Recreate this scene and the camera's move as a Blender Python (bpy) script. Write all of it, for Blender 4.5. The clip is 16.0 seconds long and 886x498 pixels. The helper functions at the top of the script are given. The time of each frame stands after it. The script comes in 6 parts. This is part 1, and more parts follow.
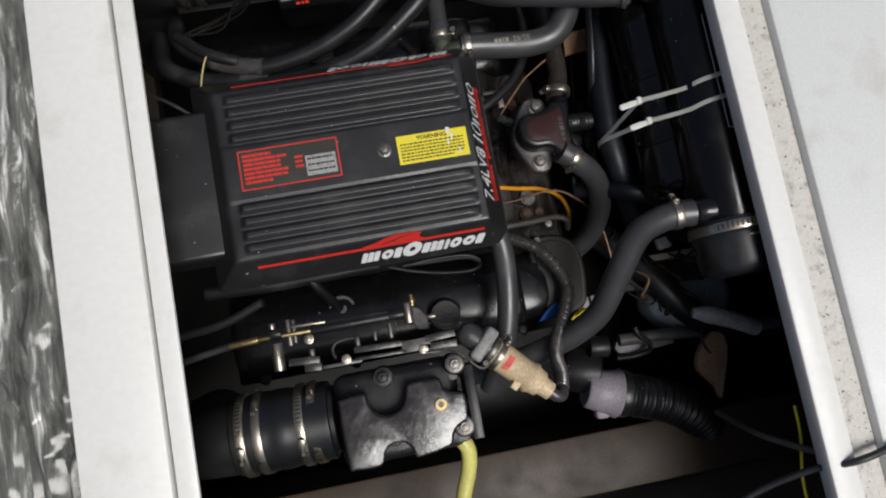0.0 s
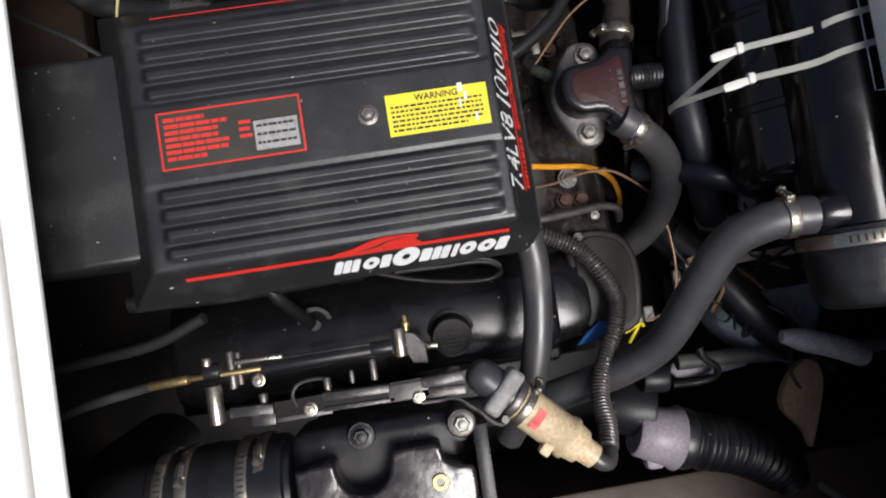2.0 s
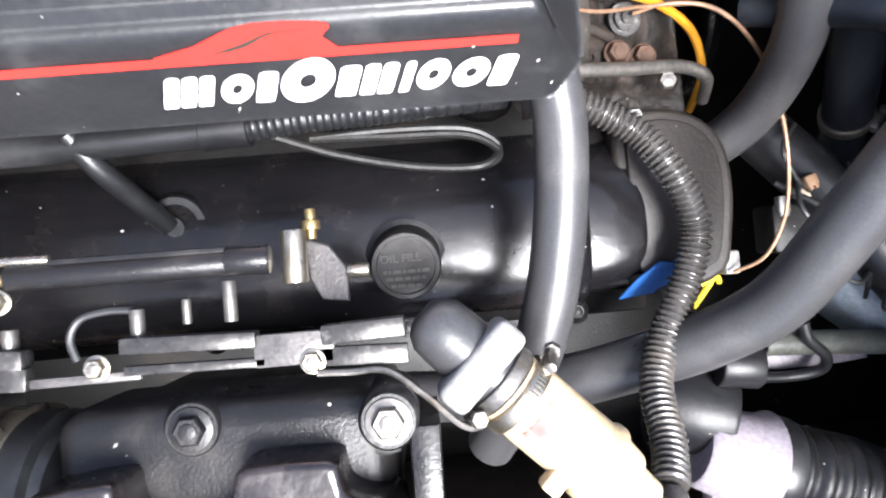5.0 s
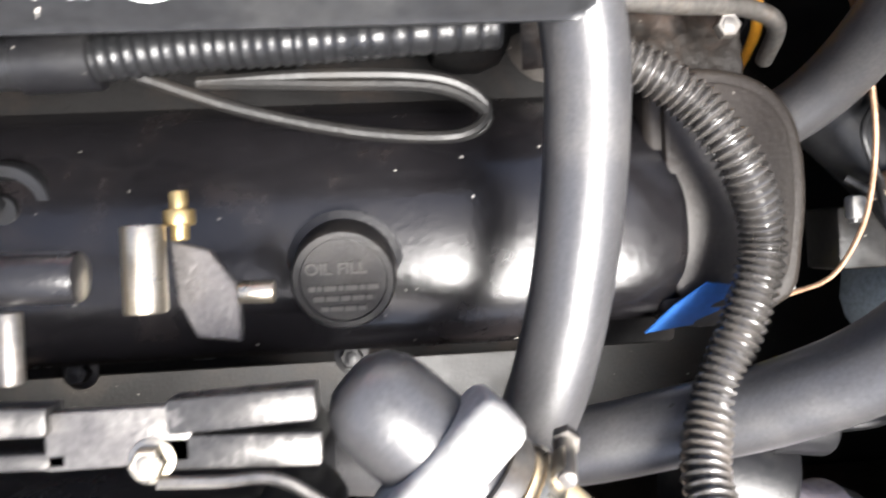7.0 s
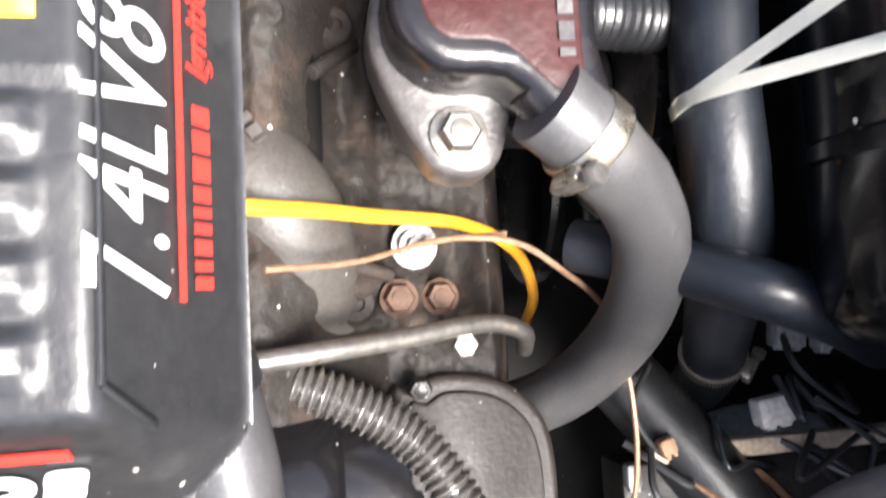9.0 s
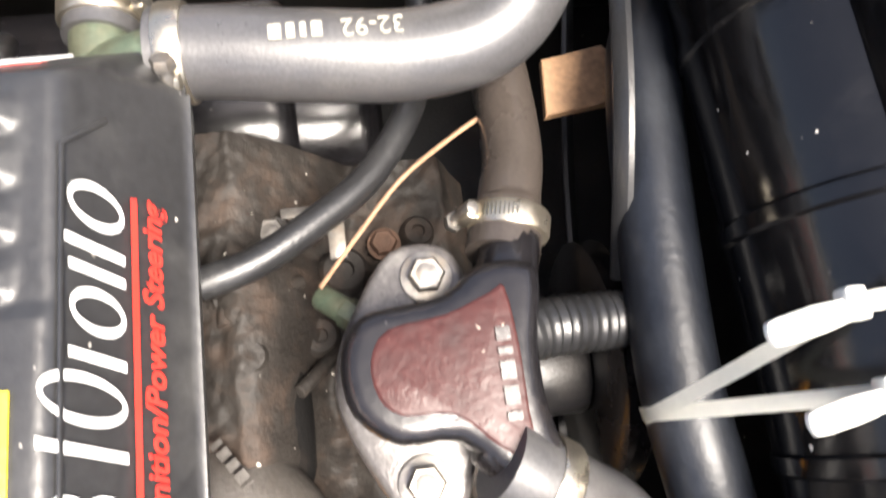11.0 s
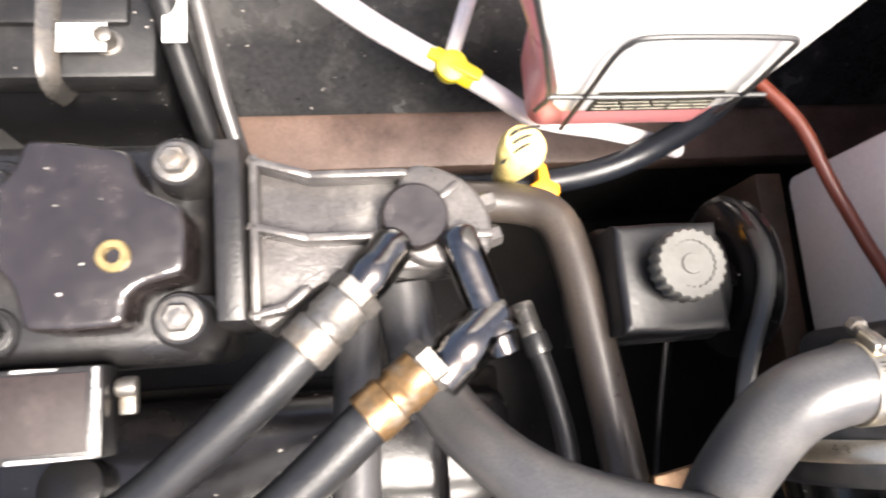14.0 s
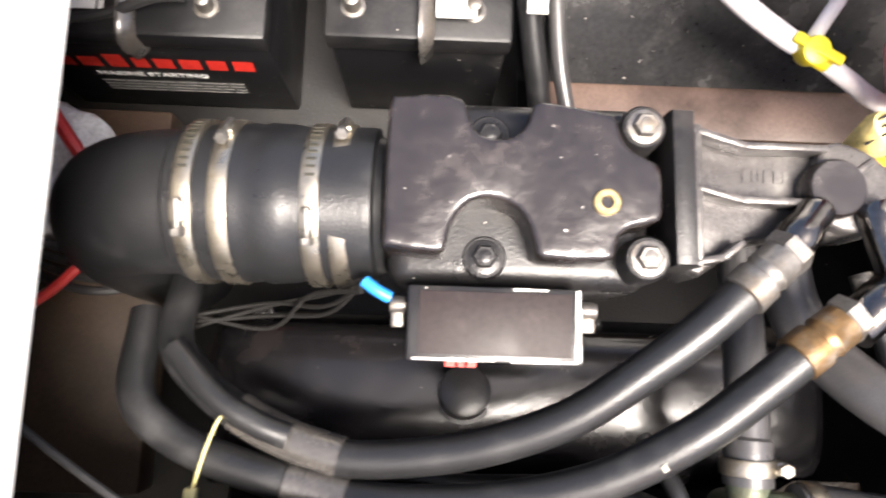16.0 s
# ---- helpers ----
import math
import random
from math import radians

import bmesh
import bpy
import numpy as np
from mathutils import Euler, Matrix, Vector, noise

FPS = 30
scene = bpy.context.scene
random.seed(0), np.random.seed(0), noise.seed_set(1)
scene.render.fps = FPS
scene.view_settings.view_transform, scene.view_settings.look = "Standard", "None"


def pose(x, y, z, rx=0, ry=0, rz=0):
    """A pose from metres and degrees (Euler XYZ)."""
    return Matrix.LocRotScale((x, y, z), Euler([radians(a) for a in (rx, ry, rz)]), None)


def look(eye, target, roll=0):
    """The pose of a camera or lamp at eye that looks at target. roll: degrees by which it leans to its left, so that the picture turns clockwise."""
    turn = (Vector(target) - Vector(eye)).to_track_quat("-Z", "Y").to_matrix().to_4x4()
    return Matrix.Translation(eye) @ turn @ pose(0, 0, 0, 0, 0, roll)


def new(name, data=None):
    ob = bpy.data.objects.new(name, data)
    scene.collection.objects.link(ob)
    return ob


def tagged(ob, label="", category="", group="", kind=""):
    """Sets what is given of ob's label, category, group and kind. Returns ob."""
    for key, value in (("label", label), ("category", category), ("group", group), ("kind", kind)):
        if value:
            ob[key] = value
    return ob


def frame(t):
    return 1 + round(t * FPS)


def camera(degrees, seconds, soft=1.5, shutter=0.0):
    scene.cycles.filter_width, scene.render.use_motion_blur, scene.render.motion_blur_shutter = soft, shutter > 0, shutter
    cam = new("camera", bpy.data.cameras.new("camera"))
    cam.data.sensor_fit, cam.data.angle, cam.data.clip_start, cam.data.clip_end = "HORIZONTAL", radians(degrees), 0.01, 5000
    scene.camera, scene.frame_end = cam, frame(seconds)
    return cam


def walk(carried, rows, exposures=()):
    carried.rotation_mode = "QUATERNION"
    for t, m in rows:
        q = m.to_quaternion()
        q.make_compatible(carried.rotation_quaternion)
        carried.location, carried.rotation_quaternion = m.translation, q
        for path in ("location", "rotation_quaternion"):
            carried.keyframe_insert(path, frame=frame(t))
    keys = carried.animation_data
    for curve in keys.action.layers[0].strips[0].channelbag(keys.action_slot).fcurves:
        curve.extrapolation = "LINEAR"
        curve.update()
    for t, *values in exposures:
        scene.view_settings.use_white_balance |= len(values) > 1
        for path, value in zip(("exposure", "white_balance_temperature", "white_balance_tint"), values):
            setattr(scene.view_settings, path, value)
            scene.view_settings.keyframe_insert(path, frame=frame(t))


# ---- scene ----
cam = camera(65.1, 16.0, 2.0, 0.5)
PATH = [
    (0, (-0.038, -0.323, 1.823), (0.144, -0.073, -0.153), 25.7),
    (0.5, (-0.016, -0.298, 1.744), (0.13, -0.082, -0.239), 23.9),
    (1, (-0.013, -0.258, 1.66), (0.096, -0.088, -0.33), 21.9),
    (1.5, (0.011, -0.229, 1.561), (0.137, -0.112, -0.432), 37.5),
    (2, (0.018, -0.21, 1.491), (0.126, -0.102, -0.503), 35.9),
    (2.5, (0.042, -0.19, 1.428), (0.18, -0.077, -0.564), 42.6),
    (3, (0.054, -0.21, 1.352), (0.146, -0.132, -0.645), 44.2),
    (3.5, (0.051, -0.238, 1.276), (0.132, -0.216, -0.722), 69.3),
    (4, (0.065, -0.257, 1.208), (0.11, -0.238, -0.791), 62.0),
    (4.5, (0.077, -0.284, 1.16), (0.145, -0.248, -0.838), 56.3),
    (4.7, (0.076, -0.283, 1.126), (0.144, -0.243, -0.873), 54.1),
    (6.8, (0.083, -0.277, 0.904), (0.196, -0.282, -1.093), 90.1),
    (7, (0.093, -0.266, 0.897), (0.231, -0.274, -1.098), 90.5),
    (7.5, (0.121, -0.244, 0.887), (0.363, -0.214, -1.098), 79.0),
    (8, (0.176, -0.19, 0.888), (0.438, -0.113, -1.093), 67.0),
    (8.5, (0.206, -0.148, 0.902), (0.518, -0.087, -1.072), 76.4),
    (8.7, (0.211, -0.135, 0.901), (0.549, -0.045, -1.068), 72.5),
    (10.8, (0.269, -0.028, 0.942), (0.466, 0.466, -0.986), 15.2),
    (11, (0.269, -0.012, 0.948), (0.472, 0.48, -0.98), 15.4),
    (11.5, (0.259, 0.055, 0.971), (0.489, 0.53, -0.959), 19.1),
    (12, (0.248, 0.111, 0.979), (0.598, 0.533, -0.944), 33.6),
    (12.5, (0.264, 0.191, 1.017), (0.535, 0.568, -0.928), 29.2),
    (13, (0.25, 0.248, 1.047), (0.598, 0.627, -0.886), 35.7),
    (13.5, (0.206, 0.313, 1.096), (0.538, 0.699, -0.838), 35.4),
    (14, (0.143, 0.323, 1.121), (0.42, 0.714, -0.821), 31.8),
    (14.5, (0.078, 0.321, 1.147), (0.27, 0.687, -0.81), 26.8),
    (15, (0.006, 0.316, 1.164), (0.137, 0.621, -0.809), 24.6),
    (15.5, (-0.056, 0.318, 1.169), (0.036, 0.596, -0.809), 19.7),
    (16, (-0.117, 0.305, 1.183), (-0.088, 0.593, -0.796), 7.7),
]
EXPOSURE = [(0, 0.17, 6100, 9), (1, 0.1, 6100, 9), (2, 0.78, 6100, 11), (2.5, 1.65, 5900, 12), (3.5, 2.7, 5900, 12), (4.5, 2.95, 5800, 11), (7, 3.2, 6200, 10), (8.5, 3.4, 6200, 11), (11, 3.28, 6700, 11), (11.5, 3.45, 6600, 11), (12.0, 3.47, 6500, 11), (12.5, 3.4, 6700, 12), (13.5, 3.35, 6700, 12), (14.5, 2.95, 6700, 12), (15.2, 2.82, 6700, 12), (16, 2.95, 6700, 13)]
SUN_ELEVATION, SUN_ROTATION, SUN_STRENGTH, SUN_ANGLE, SKY_STRENGTH = 66, 145, 2.0, 28, 0.045
walk(cam, [(t, look(eye, target, roll)) for t, eye, target, roll in PATH], EXPOSURE)

# ---- world and light ----
world = bpy.data.worlds.new("sky")
scene.world = world
world.use_nodes = True
wn = world.node_tree.nodes
sky = wn.new("ShaderNodeTexSky")
sky.sky_type, sky.sun_disc = "NISHITA", False
sky.dust_density, sky.ozone_density, sky.air_density = 5.0, 0.5, 0.8
sky.sun_elevation, sky.sun_rotation = radians(SUN_ELEVATION), radians(SUN_ROTATION)
world.node_tree.links.new(sky.outputs[0], wn["Background"].inputs[0])
wn["Background"].inputs[1].default_value = SKY_STRENGTH
sun = new("sun", bpy.data.lights.new("sun", "SUN"))
sun.data.energy, sun.data.angle, sun.data.color = SUN_STRENGTH, radians(SUN_ANGLE), (1.0, 0.95, 0.88)
_e, _r = radians(SUN_ELEVATION), radians(SUN_ROTATION)
sun.matrix_world = look((math.sin(_r) * math.cos(_e) * 5, math.cos(_r) * math.cos(_e) * 5, math.sin(_e) * 5), (0, 0, 0))


# ---- materials ----
def mat(name, color, rough=0.5, metal=0.0, dirt=None, dirt_amount=0.3, dirt_scale=9.0, grain=220.0, bump=0.15, vary=0.25, coat=0.0,
        flecks=0.0, trans=0.0, spec=0.5, fleck_color=(0.5, 0.47, 0.42)):
    """A surface with stains at one scale, grain and relief at a finer one, and dust flecks."""
    m = bpy.data.materials.new(name)
    m.use_nodes = True
    n, l = m.node_tree.nodes, m.node_tree.links
    b = n["Principled BSDF"]
    tc = n.new("ShaderNodeTexCoord")
    big = n.new("ShaderNodeTexNoise")
    big.inputs["Scale"].default_value, big.inputs["Detail"].default_value, big.inputs["Roughness"].default_value = dirt_scale, 6, 0.62
    fine = n.new("ShaderNodeTexNoise")
    fine.inputs["Scale"].default_value, fine.inputs["Detail"].default_value = grain, 3
    for t in (big, fine):
        l.new(tc.outputs["Object"], t.inputs["Vector"])
    ramp = n.new("ShaderNodeMapRange")
    ramp.inputs["From Min"].default_value, ramp.inputs["From Max"].default_value = 0.62 - 0.3 * dirt_amount, 0.74
    ramp.inputs["To Max"].default_value = min(1.0, 0.35 + dirt_amount)
    l.new(big.outputs["Fac"], ramp.inputs["Value"])
    mix = n.new("ShaderNodeMix")
    mix.data_type = "RGBA"
    mix.inputs["A"].default_value = (*color, 1)
    d = dirt if dirt else tuple(min(1, c * 1.5 + 0.015) for c in color)
    mix.inputs["B"].default_value = (*d, 1)
    l.new(ramp.outputs["Result"], mix.inputs["Factor"])
    shade = n.new("ShaderNodeMapRange")
    shade.inputs["From Min"].default_value, shade.inputs["From Max"].default_value = 0.25, 0.75
    shade.inputs["To Min"].default_value, shade.inputs["To Max"].default_value = 1 - vary, 1 + vary
    l.new(fine.outputs["Fac"], shade.inputs["Value"])
    mul = n.new("ShaderNodeVectorMath")
    mul.operation = "SCALE"
    l.new(mix.outputs["Result"], mul.inputs[0])
    l.new(shade.outputs["Result"], mul.inputs["Scale"])
    out = mul.outputs["Vector"]
    if flecks > 0:
        vor = n.new("ShaderNodeTexNoise")
        vor.inputs["Scale"].default_value, vor.inputs["Detail"].default_value = 170.0, 1.0
        l.new(tc.outputs["Object"], vor.inputs["Vector"])
        fr = n.new("ShaderNodeMapRange")
        fr.inputs["From Min"].default_value, fr.inputs["From Max"].default_value = 0.80 - 0.12 * flecks, 0.83 - 0.12 * flecks
        l.new(vor.outputs["Fac"], fr.inputs["Value"])
        m2 = n.new("ShaderNodeMix")
        m2.data_type = "RGBA"
        m2.inputs["B"].default_value = (*fleck_color, 1)
        l.new(out, m2.inputs["A"])
        l.new(fr.outputs["Result"], m2.inputs["Factor"])
        out = m2.outputs["Result"]
    l.new(out, b.inputs["Base Color"])
    rr = n.new("ShaderNodeMapRange")
    rr.inputs["From Min"].default_value, rr.inputs["From Max"].default_value = 0.3, 0.75
    rr.inputs["To Min"].default_value, rr.inputs["To Max"].default_value = max(0.04, rough - 0.08), min(1, rough + 0.16)
    l.new(big.outputs["Fac"], rr.inputs["Value"])
    l.new(rr.outputs["Result"], b.inputs["Roughness"])
    bp = n.new("ShaderNodeBump")
    bp.inputs["Strength"].default_value, bp.inputs["Distance"].default_value = bump, 0.001
    l.new(fine.outputs["Fac"], bp.inputs["Height"])
    l.new(bp.outputs["Normal"], b.inputs["Normal"])
    b.inputs["Metallic"].default_value = metal
    b.inputs["Specular IOR Level"].default_value = spec
    b.inputs["Coat Weight"].default_value = coat
    b.inputs["Transmission Weight"].default_value = trans
    return m


COVER = mat("black textured plastic", (0.017, 0.017, 0.0175), 0.36, dirt=(0.05, 0.049, 0.046), dirt_amount=0.3, dirt_scale=14, bump=0.25, flecks=0.18, spec=0.62)
WORNSTEEL = mat("worn black steel bar", (0.05, 0.048, 0.046), 0.3, 0.5, dirt=(0.3, 0.28, 0.26), dirt_amount=0.3, dirt_scale=70, grain=300, bump=0.2)
PAINT = mat("black gloss engine paint", (0.0075, 0.007, 0.0078), 0.2, dirt=(0.022, 0.017, 0.016), dirt_amount=0.3, dirt_scale=16, bump=0.15, flecks=0.06)
EXCHANGER = mat("deep black gloss tank paint", (0.0035, 0.0035, 0.004), 0.14, dirt=(0.012, 0.011, 0.011), dirt_amount=0.2, dirt_scale=20, bump=0.1, flecks=0.1, spec=0.4)
CASTBLACK = mat("satin black casting", (0.012, 0.0115, 0.012), 0.32, dirt=(0.04, 0.035, 0.031), dirt_amount=0.3, dirt_scale=22, grain=420, bump=0.3, flecks=0.15, spec=0.4)
MANIFOLD = mat("worn black manifold paint", (0.015, 0.012, 0.0115), 0.2, dirt=(0.05, 0.039, 0.035), dirt_amount=0.33, dirt_scale=38, grain=120, bump=0.4, flecks=0.1, spec=0.85)
CASTGREY = mat("dusty cast aluminium", (0.075, 0.07, 0.068), 0.3, 0.3, dirt=(0.2, 0.19, 0.175), dirt_amount=0.4, dirt_scale=24, grain=380, bump=0.3)
BLOCK = mat("grimy cast iron", (0.018, 0.0155, 0.0135), 0.62, dirt=(0.05, 0.033, 0.024), dirt_amount=0.5, dirt_scale=34, grain=320, bump=0.8, flecks=0.3, spec=0.25)
MAROON = mat("faded maroon housing paint", (0.034, 0.009, 0.008), 0.42, dirt=(0.012, 0.008, 0.008), dirt_amount=0.4, dirt_scale=55, bump=0.4, flecks=0.35, spec=0.3, fleck_color=(0.3, 0.26, 0.22))
POLISHED = mat("polished black steel", (0.15, 0.142, 0.135), 0.15, 1.0, dirt=(0.12, 0.11, 0.10), dirt_amount=0.35, dirt_scale=40, bump=0.1)
RUBBER_BROWN = mat("brown tinged rubber", (0.034, 0.028, 0.024), 0.32, dirt=(0.1, 0.075, 0.055), dirt_amount=0.25, dirt_scale=16, grain=420, bump=0.2)
EMBOSS = mat("dusty raised letters", (0.07, 0.065, 0.06), 0.5, bump=0.1)
BROWNPANEL = mat("dark brown bilge panel", (0.05, 0.032, 0.02), 0.5, dirt=(0.02, 0.015, 0.01), dirt_amount=0.4, dirt_scale=10, bump=0.2)
FOAM = mat("pale yellow foam", (0.78, 0.62, 0.24), 0.6, dirt=(0.55, 0.42, 0.16), dirt_amount=0.2, dirt_scale=40, bump=0.2)
# near-black base carries the shade under the engine cover
SHADOWIRON = mat("black iron darkened for shade", (0.005, 0.0047, 0.0046), 0.75, dirt=(0.02, 0.015, 0.012), dirt_amount=0.35, dirt_scale=26, grain=300, bump=0.5, spec=0.12)
RUST = mat("rusty steel", (0.085, 0.045, 0.028), 0.7, 0.2, dirt=(0.05, 0.03, 0.02), dirt_amount=0.5, dirt_scale=40, bump=0.6)
RUBBER = mat("grey black rubber hose", (0.046, 0.045, 0.046), 0.34, dirt=(0.085, 0.08, 0.075), dirt_amount=0.3, dirt_scale=16, grain=500, bump=0.15, spec=0.75)
RUBBER_DK = mat("black rubber hose", (0.012, 0.0122, 0.013), 0.34, dirt=(0.05, 0.05, 0.05), dirt_amount=0.25, dirt_scale=14, grain=420, bump=0.25)
RUBBER_BLUE = mat("blue black rubber hose", (0.007, 0.0085, 0.012), 0.4, dirt=(0.018, 0.021, 0.026), dirt_amount=0.3, dirt_scale=14, bump=0.3, spec=0.38)
LOOM = mat("black split loom plastic", (0.055, 0.051, 0.047), 0.24, dirt=(0.12, 0.10, 0.08), dirt_amount=0.3, dirt_scale=25, bump=0.1, spec=0.8, coat=0.4)
STEEL = mat("stainless clamp steel", (0.46, 0.415, 0.335), 0.3, 0.95, dirt=(0.34, 0.28, 0.18), dirt_amount=0.25, dirt_scale=60, grain=600, bump=0.15, vary=0.12)
DULLSTEEL = mat("dull zinc steel", (0.2, 0.188, 0.172), 0.4, 0.8, dirt=(0.16, 0.12, 0.08), dirt_amount=0.35, dirt_scale=50, bump=0.3)
GOLD = mat("yellow zinc fitting", (0.21, 0.125, 0.055), 0.36, 0.75, dirt=(0.26, 0.235, 0.2), dirt_amount=0.5, dirt_scale=60, bump=0.2)
BRASS = mat("tarnished brass", (0.45, 0.33, 0.15), 0.35, 0.9, dirt=(0.16, 0.2, 0.14), dirt_amount=0.35, dirt_scale=40, bump=0.3)
VERDIGRIS = mat("green tarnished brass tee", (0.10, 0.105, 0.07), 0.45, 0.5, dirt=(0.06, 0.11, 0.08), dirt_amount=0.5, dirt_scale=30, bump=0.4)
GELCOAT = mat("white gelcoat", (0.86, 0.845, 0.80), 0.35, dirt=(0.62, 0.6, 0.52), dirt_amount=0.12, dirt_scale=6, grain=90, bump=0.04, vary=0.03, flecks=0.0)
MOULD = mat("mould speckled gelcoat", (0.66, 0.63, 0.57), 0.55, dirt=(0.16, 0.14, 0.11), dirt_amount=0.3, dirt_scale=45, grain=160, bump=0.1, vary=0.1, flecks=1.0, fleck_color=(0.07, 0.06, 0.05))
PANEL = mat("pale off-white liner", (0.76, 0.765, 0.74), 0.4, dirt=(0.56, 0.52, 0.45), dirt_amount=0.15, dirt_scale=7, bump=0.05, vary=0.05)
WOOD = mat("stained pinkish stringer", (0.13, 0.085, 0.066), 0.5, dirt=(0.035, 0.018, 0.012), dirt_amount=0.6, dirt_scale=12, bump=0.3, vary=0.15)
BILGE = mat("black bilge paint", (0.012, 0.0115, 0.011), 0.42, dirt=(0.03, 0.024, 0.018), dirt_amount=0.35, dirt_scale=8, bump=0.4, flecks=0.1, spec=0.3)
HULL = mat("black painted hull side", (0.025, 0.025, 0.026), 0.2, dirt=(0.10, 0.096, 0.092), dirt_amount=0.42, dirt_scale=9, grain=160, bump=0.3, flecks=0.2, spec=0.7)
BATTERY = mat("black battery case", (0.008, 0.008, 0.009), 0.36, dirt=(0.03, 0.029, 0.028), dirt_amount=0.28, dirt_scale=10, bump=0.2, flecks=0.2, spec=0.35)
WHITE = mat("white print", (0.75, 0.75, 0.73), 0.5, dirt=(0.5, 0.49, 0.46), dirt_amount=0.2, dirt_scale=60, vary=0.05, bump=0.03)
RED = mat("red print", (0.62, 0.03, 0.02), 0.45, dirt=(0.4, 0.02, 0.02), dirt_amount=0.2, dirt_scale=60, vary=0.06, bump=0.03)
YELLOW = mat("yellow warning label", (0.85, 0.72, 0.03), 0.42, dirt=(0.62, 0.56, 0.2), dirt_amount=0.15, dirt_scale=60, vary=0.05, bump=0.05)
INK = mat("black print", (0.03, 0.028, 0.02), 0.5, vary=0.05, bump=0.02)
SILVER = mat("scratched foil label", (0.5, 0.49, 0.47), 0.35, 0.5, dirt=(0.2, 0.19, 0.18), dirt_amount=0.4, dirt_scale=90, vary=0.1, bump=0.1)
YPLAST = mat("yellow plastic", (0.8, 0.62, 0.03), 0.35, vary=0.06, bump=0.05)
YHOSE = mat("translucent yellow hose", (0.62, 0.58, 0.16), 0.3, vary=0.08, bump=0.08)
ORANGE = mat("orange plastic", (0.75, 0.32, 0.02), 0.4, vary=0.1, bump=0.05)
CREAM = mat("aged cream plastic", (0.66, 0.51, 0.31), 0.42, dirt=(0.42, 0.29, 0.15), dirt_amount=0.3, dirt_scale=30, bump=0.15)
NYLON = mat("natural nylon tie", (0.66, 0.66, 0.6), 0.35, dirt=(0.5, 0.48, 0.38), vary=0.05, bump=0.05)
TIEYEL = mat("yellowed nylon tie", (0.62, 0.55, 0.25), 0.4, vary=0.05, bump=0.05)
CUFF = mat("lilac white plastic cuff", (0.28, 0.25, 0.28), 0.4, dirt=(0.27, 0.24, 0.27), dirt_amount=0.15, bump=0.05)
JUG = mat("milky white bottle plastic", (0.86, 0.85, 0.82), 0.3, dirt=(0.8, 0.77, 0.72), dirt_amount=0.1, vary=0.02, bump=0.02)
PINK = mat("pink coolant in bottle", (0.84, 0.32, 0.33), 0.3, dirt=(0.78, 0.33, 0.3), dirt_amount=0.3, dirt_scale=9, vary=0.03, bump=0.02)
CAPGREY = mat("grey knurled plastic", (0.075, 0.073, 0.067), 0.55, dirt=(0.05, 0.048, 0.044), dirt_amount=0.3, dirt_scale=50, vary=0.12, bump=0.2)
BLUEWIRE = mat("blue crimp", (0.02, 0.22, 0.6), 0.35, vary=0.05, bump=0.02)
REDWIRE = mat("red battery cable", (0.5, 0.03, 0.03), 0.4, vary=0.08, bump=0.05)
COPPER = mat("copper wire", (0.30, 0.18, 0.11), 0.5, 0.5, dirt=(0.3, 0.2, 0.14), dirt_scale=40, bump=0.1)
BLACKWIRE = mat("black cable", (0.025, 0.025, 0.026), 0.45, vary=0.1, bump=0.1)
REDHOSE = mat("brown red fuel line", (0.12, 0.03, 0.017), 0.3, vary=0.1, bump=0.05)
BLUELABEL = mat("blue sticker", (0.03, 0.14, 0.45), 0.4, vary=0.1, bump=0.05)
BROWNLABEL = mat("brown black module face", (0.022, 0.016, 0.0155), 0.5, spec=0.28, dirt=(0.045, 0.036, 0.034), dirt_amount=0.3, dirt_scale=30, bump=0.1)
CLEARHOSE = mat("milky clear hose", (0.7, 0.66, 0.66), 0.25, vary=0.05, bump=0.04)
RAG = mat("white rag", (0.62, 0.63, 0.63), 0.9, dirt=(0.4, 0.4, 0.4), dirt_amount=0.4, dirt_scale=20, bump=0.5)
FILM = bpy.data.materials.new("crinkled film with painted glints")
FILM.use_nodes = True
_n, _l = FILM.node_tree.nodes, FILM.node_tree.links
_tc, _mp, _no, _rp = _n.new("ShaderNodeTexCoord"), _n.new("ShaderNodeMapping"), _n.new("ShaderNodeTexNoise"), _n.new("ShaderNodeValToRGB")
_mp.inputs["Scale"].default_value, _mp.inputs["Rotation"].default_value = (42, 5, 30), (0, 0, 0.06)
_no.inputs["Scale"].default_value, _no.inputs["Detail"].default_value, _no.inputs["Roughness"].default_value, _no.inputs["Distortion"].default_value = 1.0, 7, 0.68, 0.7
# the ramp paints the film's sky glints as white streaks over dark grey
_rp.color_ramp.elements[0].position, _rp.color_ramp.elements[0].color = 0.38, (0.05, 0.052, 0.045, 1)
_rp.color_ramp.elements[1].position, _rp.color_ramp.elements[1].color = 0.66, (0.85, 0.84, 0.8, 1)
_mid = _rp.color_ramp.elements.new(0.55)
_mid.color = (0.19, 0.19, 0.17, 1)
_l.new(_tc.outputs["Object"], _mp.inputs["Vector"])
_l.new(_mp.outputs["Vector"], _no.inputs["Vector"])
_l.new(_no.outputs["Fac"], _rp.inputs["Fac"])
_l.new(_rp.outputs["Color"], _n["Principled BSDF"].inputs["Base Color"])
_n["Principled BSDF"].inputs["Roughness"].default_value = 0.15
FADED = mat("faded printed ink", (0.30, 0.285, 0.23), 0.5, dirt=(0.1, 0.1, 0.095), dirt_amount=0.5, dirt_scale=180, vary=0.1, bump=0.02)
